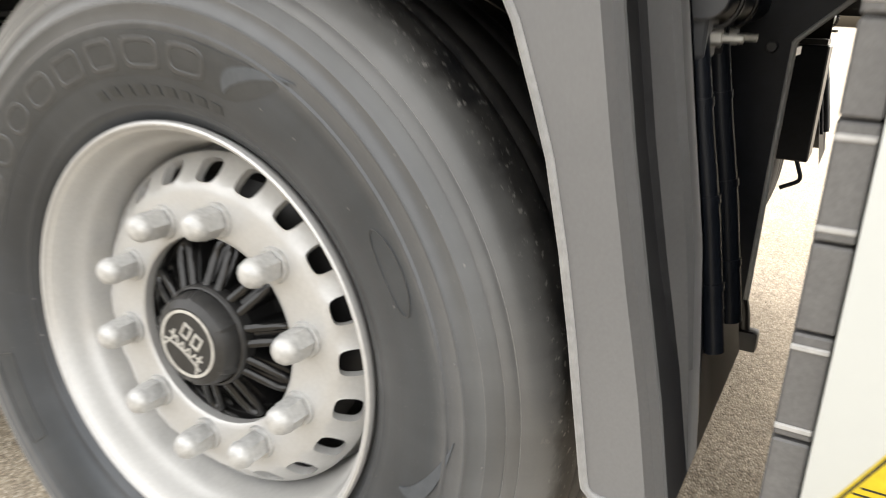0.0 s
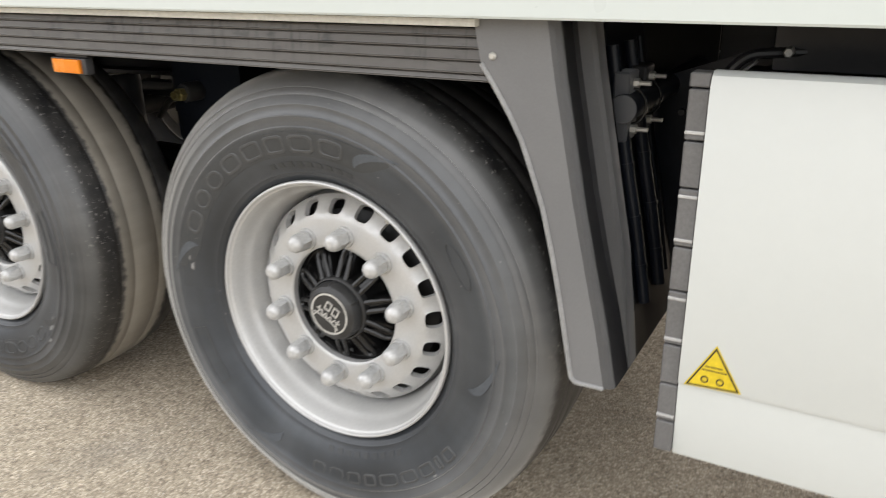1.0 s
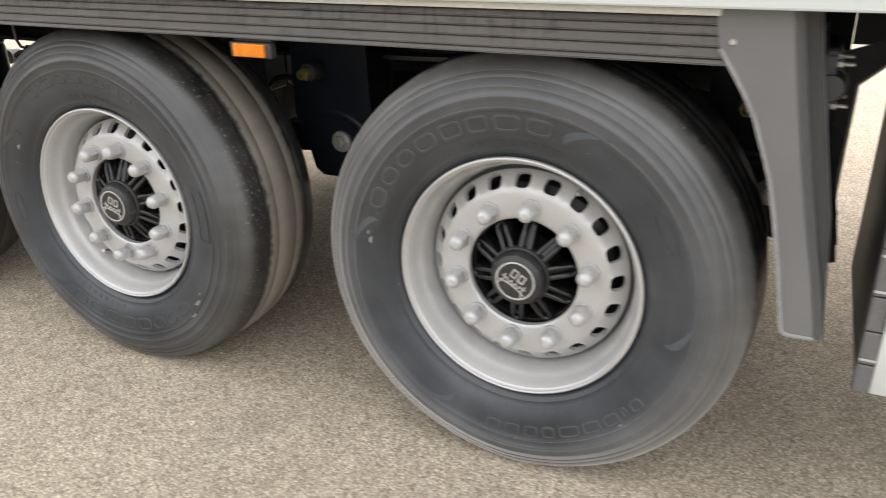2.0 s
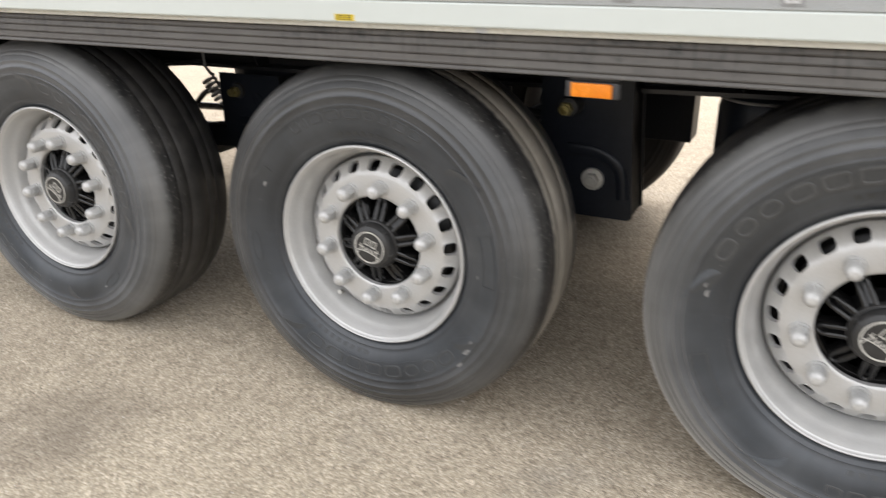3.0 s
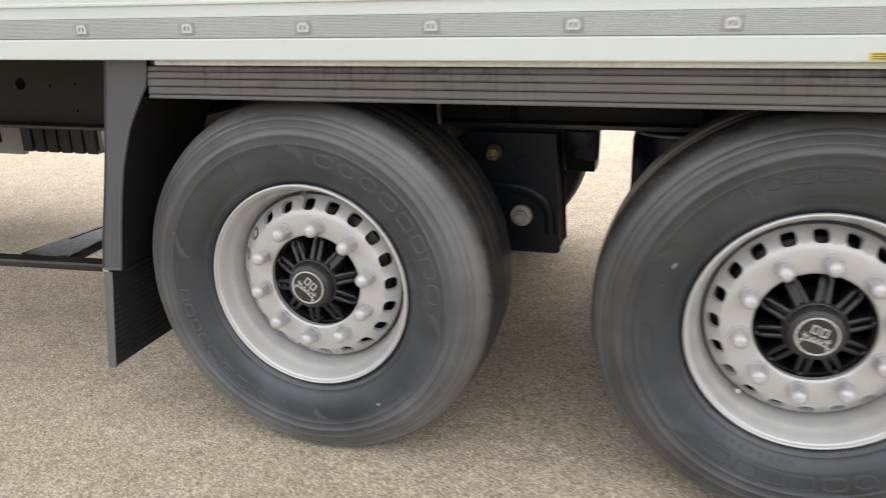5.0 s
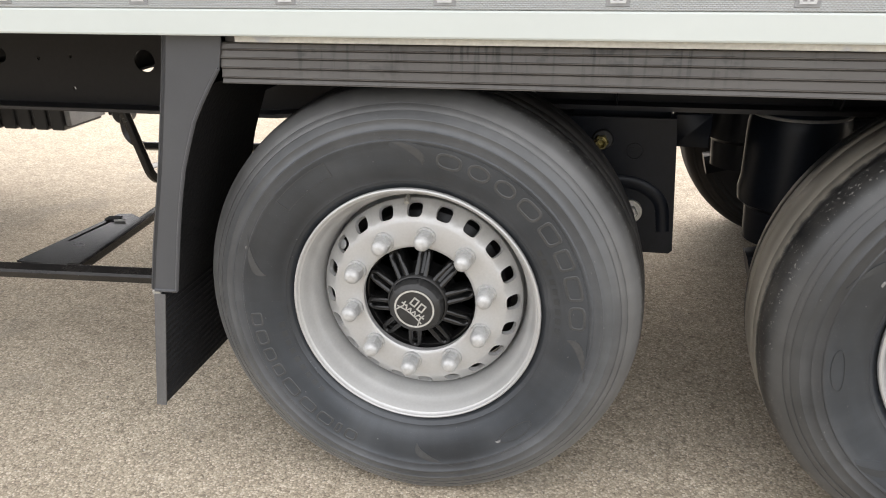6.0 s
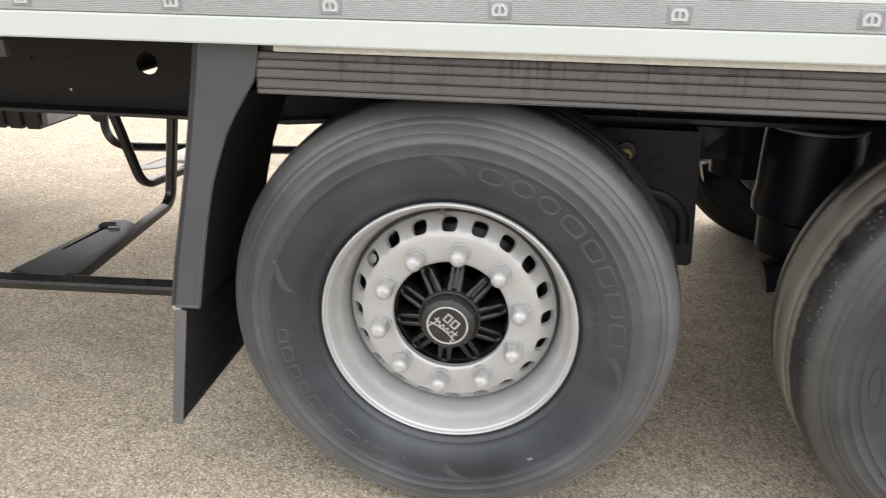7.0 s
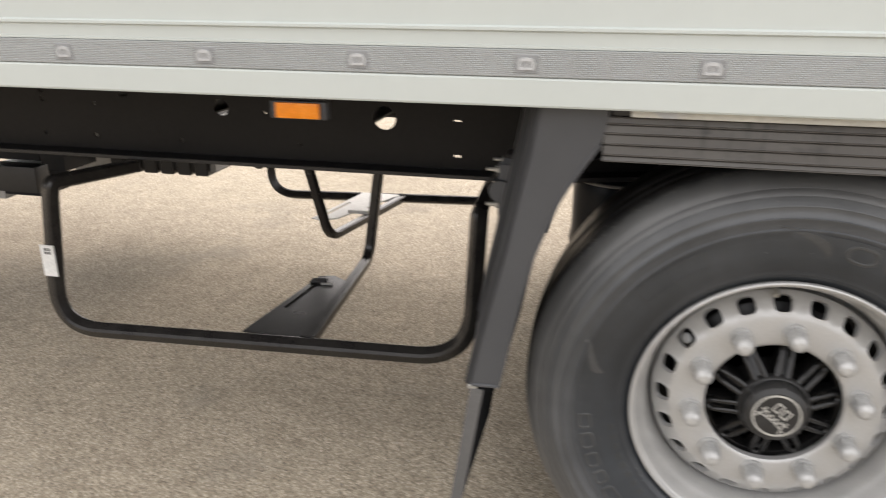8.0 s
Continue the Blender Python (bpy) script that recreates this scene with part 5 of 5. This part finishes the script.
plate(b, [(1.868, 0.70), (1.868, 1.00), (2.05, 1.065), (2.05, 1.045), (1.942, 0.944), (1.940, 0.600), (1.925, 0.56)], 0.404, 0.410)
stay = part("splash_sheet", b, CHASSIS_GLOSS, trailer, "black splash sheet with a pale bare edge")
b = bmesh.new()
sweep(b, [(2.050, 0.402, 1.043), (1.995, 0.402, 0.992), (1.943, 0.402, 0.943)], 0.0035, 8)
sweep(b, [(1.943, 0.402, 0.943), (1.941, 0.402, 0.78), (1.941, 0.402, 0.598)], 0.0038, 8)
part("bare_edge", b, EDGE_LIP, stay, "pale bare metal edge")
b = bmesh.new()
lathe(b, [(0, 0.392), (0.006, 0.392), (0.007, 0.395), (0.007, 0.404)], 12, 1.918, 0, 0.935)
part("sheet_rivet", b, BLACK_CAP, stay)
b = bmesh.new()
sweep(b, rounded([(1.905, 0.50, 0.72), (1.917, 0.50, 0.600), (1.934, 0.50, 0.545), (1.938, 0.50, 0.515)], 0.05), 0.0085, 10)
box(b, 1.918, 1.960, 0.485, 0.515, 0.486, 0.518, 0.006)
part("drain_hose", b, CHASSIS, trailer, "black hose with a rubber end")

# ---- tube carrier under the chassis, one on each side ----
def build_carrier(far):
    c = holder("wheel_carrier")
    tagged(c, "black tubular steel carrier hung under the chassis beam", "carrier", group="carriers under the chassis")

    def P(x, y, z):
        return (x, 2 * MID - y, z) if far else (x, y, z)

    U, ZB = 0.335, 0.335 if far else 0.362
    dx, right = (-0.085, -1.930) if far else (0.0, -2.022)
    b = bmesh.new()
    hoop = rounded([P(-3.276 + dx, U, 0.765), P(-3.326 + dx, U, ZB - 0.022), P(right, U, ZB + 0.024), P(right + 0.016, U, 0.765)], 0.150, 10)
    pts = rounded([P(-3.20 + dx, 0.64, 0.789), P(-3.266 + dx, U, 0.806), tuple(hoop[0])], 0.055, 6)[:-1] + hoop + rounded([tuple(hoop[-1]), P(right + 0.018, U, 0.806), P(right - 0.008, 0.64, 0.789)], 0.055, 6)[1:]
    sweep(b, pts, 0.0205, 16, 0.92)
    part("bent_tube", b, TUBE, c)
    # foot of the middle hanger: a square tube that runs in and then up to the beam
    b = bmesh.new()
    cx = -2.505 if not far else -2.690
    foot = [P(cx, U + 0.02, ZB + 0.006), P(cx - (0.052 if not far else 0.125), 1.075 if not far else 1.03, ZB + 0.010), P(cx + (0.005 if not far else -0.215), 1.095, 0.82)]
    sweep(b, rounded(foot, 0.070, 8), 0.0175, 16, 0.92)
    part("centre_tube", b, TUBE, c)
    # seams of weld where the tubes meet
    b = bmesh.new()
    sweep(b, [P(cx - 0.020, U + 0.022, ZB + 0.026), P(cx, U + 0.024, ZB + 0.028), P(cx + 0.020, U + 0.022, ZB + 0.026)], 0.0035, 8)
    part("weld_seam", b, TUBE, c)
    b = bmesh.new()
    wide = 0.205
    out = [(cx - wide, U + 0.02), (cx - 0.014, U + 0.02), (cx - 0.046, 0.800), (cx - 0.100, 0.835), (cx - 0.150, 0.820), (cx - 0.160, 0.72)]
    slot = [(cx - 0.158, 0.54), (cx - 0.146, 0.54), (cx - 0.118, 0.765), (cx - 0.136, 0.770)]
    if far:
        out = [(x - 0.30 * (y - U - 0.02), y) for x, y in out]
        slot = [(x - 0.30 * (y - U - 0.02), y) for x, y in slot]
    plate(b, out, 0, 0.005, [slot])
    for v in b.verts:
        v.co = Vector(P(v.co.x, v.co.z, ZB + 0.018 + v.co.y))
    # the far plate's white paints in the sky light on its top
    plate_ob = part("support_plate", b, PLATE_BLACK if not far else PAPER, c, "sheet steel support plate with a slot")
    if far:
        b = bmesh.new()
        box(b, cx - 0.155, cx - 0.060, 2 * MID - 0.72, 2 * MID - 0.66, ZB + 0.024, ZB + 0.040, 0.003, 1)
        part("plate_catch", b, PAPER, plate_ob, "pale catch on the plate")
    else:
        # black catch at the slot's end
        b = bmesh.new()
        plate(b, [(cx - 0.158, 0.0), (cx - 0.110, 0.0), (cx - 0.104, 0.004), (cx - 0.104, 0.006), (cx - 0.122, 0.0065), (cx - 0.158, 0.004)], 0.752, 0.786)
        bmesh.ops.translate(b, verts=b.verts[:], vec=(0, 0, ZB + 0.024))
        part("plate_catch", b, FLAP, plate_ob, "black catch at the end of the slot")
        b = bmesh.new()
        sweep(b, [(cx - 0.112, 0.742, ZB + 0.027), (cx - 0.074, 0.752, ZB + 0.028)], 0.004, 8)
        part("catch_pin", b, STEEL, plate_ob)
        # unseen backing, added so that the slot looks dark
        b = bmesh.new()
        plate(b, [(cx - 0.168, 0.52), (cx - 0.136, 0.52), (cx - 0.106, 0.785), (cx - 0.146, 0.785)], -0.030, -0.004)
        for v in b.verts:
            v.co = Vector(P(v.co.x, v.co.z, ZB + 0.018 + v.co.y))
        part("slot_backing", b, FLAP, c, "black backing added under the slot to darken it")
    if not far:
        b = bmesh.new()
        box(b, -3.323, -3.277, U - 0.0245, U - 0.0205, 0.520, 0.618, 0.0005, 1)
        lab = part("paper_label", b, PAPER, c, "white paper label on the tube")
        for k in range(4):
            b = bmesh.new()
            box(b, -3.309 + 0.012 * (k % 2), -3.301 + 0.012 * (k % 2), U - 0.0255, U - 0.0240, 0.590 + 0.011 * (k // 2), 0.598 + 0.011 * (k // 2))
            part("print_bar", b, INK, lab)
    return c


build_carrier(False)
build_carrier(True)

# ribbed tray under the chassis, behind the beam
tray = holder("ribbed_tray")
tagged(tray, "black ribbed plastic tray with a grey end, under the chassis", "tray")
b = bmesh.new()
box(b, -4.300, -3.725, 1.985, 2.30, 0.412, 0.700, 0.006)
part("tray_body", b, CHASSIS, tray)
b = bmesh.new()
box(b, -0.038, 0.038, 1.970, 2.305, 0.396, 0.705, 0.006, 1)
TRAY_RIB = mesh_only(b, CHASSIS)
for k in range(6):
    shared("tray_rib", TRAY_RIB, tray, Matrix.Translation((-4.258 + 0.0985 * k, 0, 0)))
b = bmesh.new()
box(b, -3.724, -3.690, 1.99, 2.29, 0.420, 0.690, 0.004)
part("grey_end", b, GUARD_LIP, tray, "grey plastic end piece")
b = bmesh.new()
box(b, -4.53, -4.302, 1.985, 2.02, 0.372, 0.690, 0.004)
part("pale_end", b, EDGE_LIP, tray, "pale grey metal end plate")
# open tool holder in front of the tray: a black box with a white rim
holder_box = holder("tool_holder")
tagged(holder_box, "black metal box with a white rim under the chassis", "box")
b = bmesh.new()
box(b, -4.55, -4.333, 1.50, 1.68, 0.376, 0.488, 0.006)
part("box_body", b, CHASSIS_GLOSS, holder_box)
b = bmesh.new()
box(b, -4.59, -4.350, 1.496, 1.70, 0.506, 0.524, 0.004)
part("white_rim", b, PAPER, holder_box, "white plastic rim")
b = bmesh.new()
box(b, -4.552, -4.52, 1.52, 1.60, 0.486, 0.508, 0.002, 1)
box(b, -4.400, -4.37, 1.52, 1.60, 0.486, 0.508, 0.002, 1)
part("rim_foot", b, CHASSIS, holder_box)
b = bmesh.new()
box(b, -4.595, -4.5515, 1.502, 1.66, 0.350, 0.470, 0.005)
part("pale_cheek", b, EDGE_LIP, holder_box, "pale grey cheek")
b = bmesh.new()
box(b, -4.334, -4.205, 1.52, 1.75, 0.500, 0.920, 0.006)
part("hanging_plate", b, CHASSIS_GLOSS, holder_box)
b = bmesh.new()
box(b, -4.595, -4.336, 1.52, 1.75, 0.545, 0.920, 0.006)
part("hanging_plate", b, CHASSIS_GLOSS, holder_box)
b = bmesh.new()
lathe(b, [(0, 2.28), (0.04, 2.28), (0.05, 2.29), (0.05, 2.38), (0, 2.39)], 14, -3.60, 0, 0.42)
box(b, -3.69, -3.60, 2.31, 2.36, 0.41, 0.47, 0.006, 1)
part("end_knob", b, BLACK_CAP, tray)
b = bmesh.new()
box(b, -4.16, -3.93, 1.02, 1.10, 0.545, 0.652, 0.006)
bracket = part("bracket_box", b, CHASSIS)
tagged(bracket, "small black metal box under the chassis", "bracket")

# ---- loose grit on the yard ----
rnd = random.Random(11)
verts, faces = [], []
for k in range(5200):
    if k % 4:
        gx, gy = rnd.uniform(-3.6, 2.4), rnd.uniform(-1.25, 0.5)
    else:
        gx, gy = rnd.uniform(-4.2, 2.6), rnd.uniform(0.5, 2.2)
    size = rnd.uniform(0.0016, 0.0034) * (1.7 if rnd.random() < 0.05 else 1.0)
    turn = rnd.uniform(0, 6.3)
    base = len(verts)
    n = rnd.choice((4, 5))
    for lift, wide in ((-0.0004, 1.0), (size * 0.55, 0.8)):
        for j in range(n):
            a = turn + 2 * math.pi * j / n
            f = size * wide * rnd.uniform(0.75, 1.15)
            verts.append((gx + f * math.cos(a), gy + f * math.sin(a), lift))
    for j in range(n):
        q = (j + 1) % n
        faces.append((base + j, base + q, base + n + q, base + n + j))
    faces.append(tuple(base + n + j for j in range(n)))
me = bpy.data.meshes.new("loose_grit")
me.from_pydata(verts, [], faces)
me.materials.append(GRIT)
grit = new("loose_grit", me)
tagged(grit, "loose tan and grey grit scattered on the asphalt", "grit", kind="stuff")
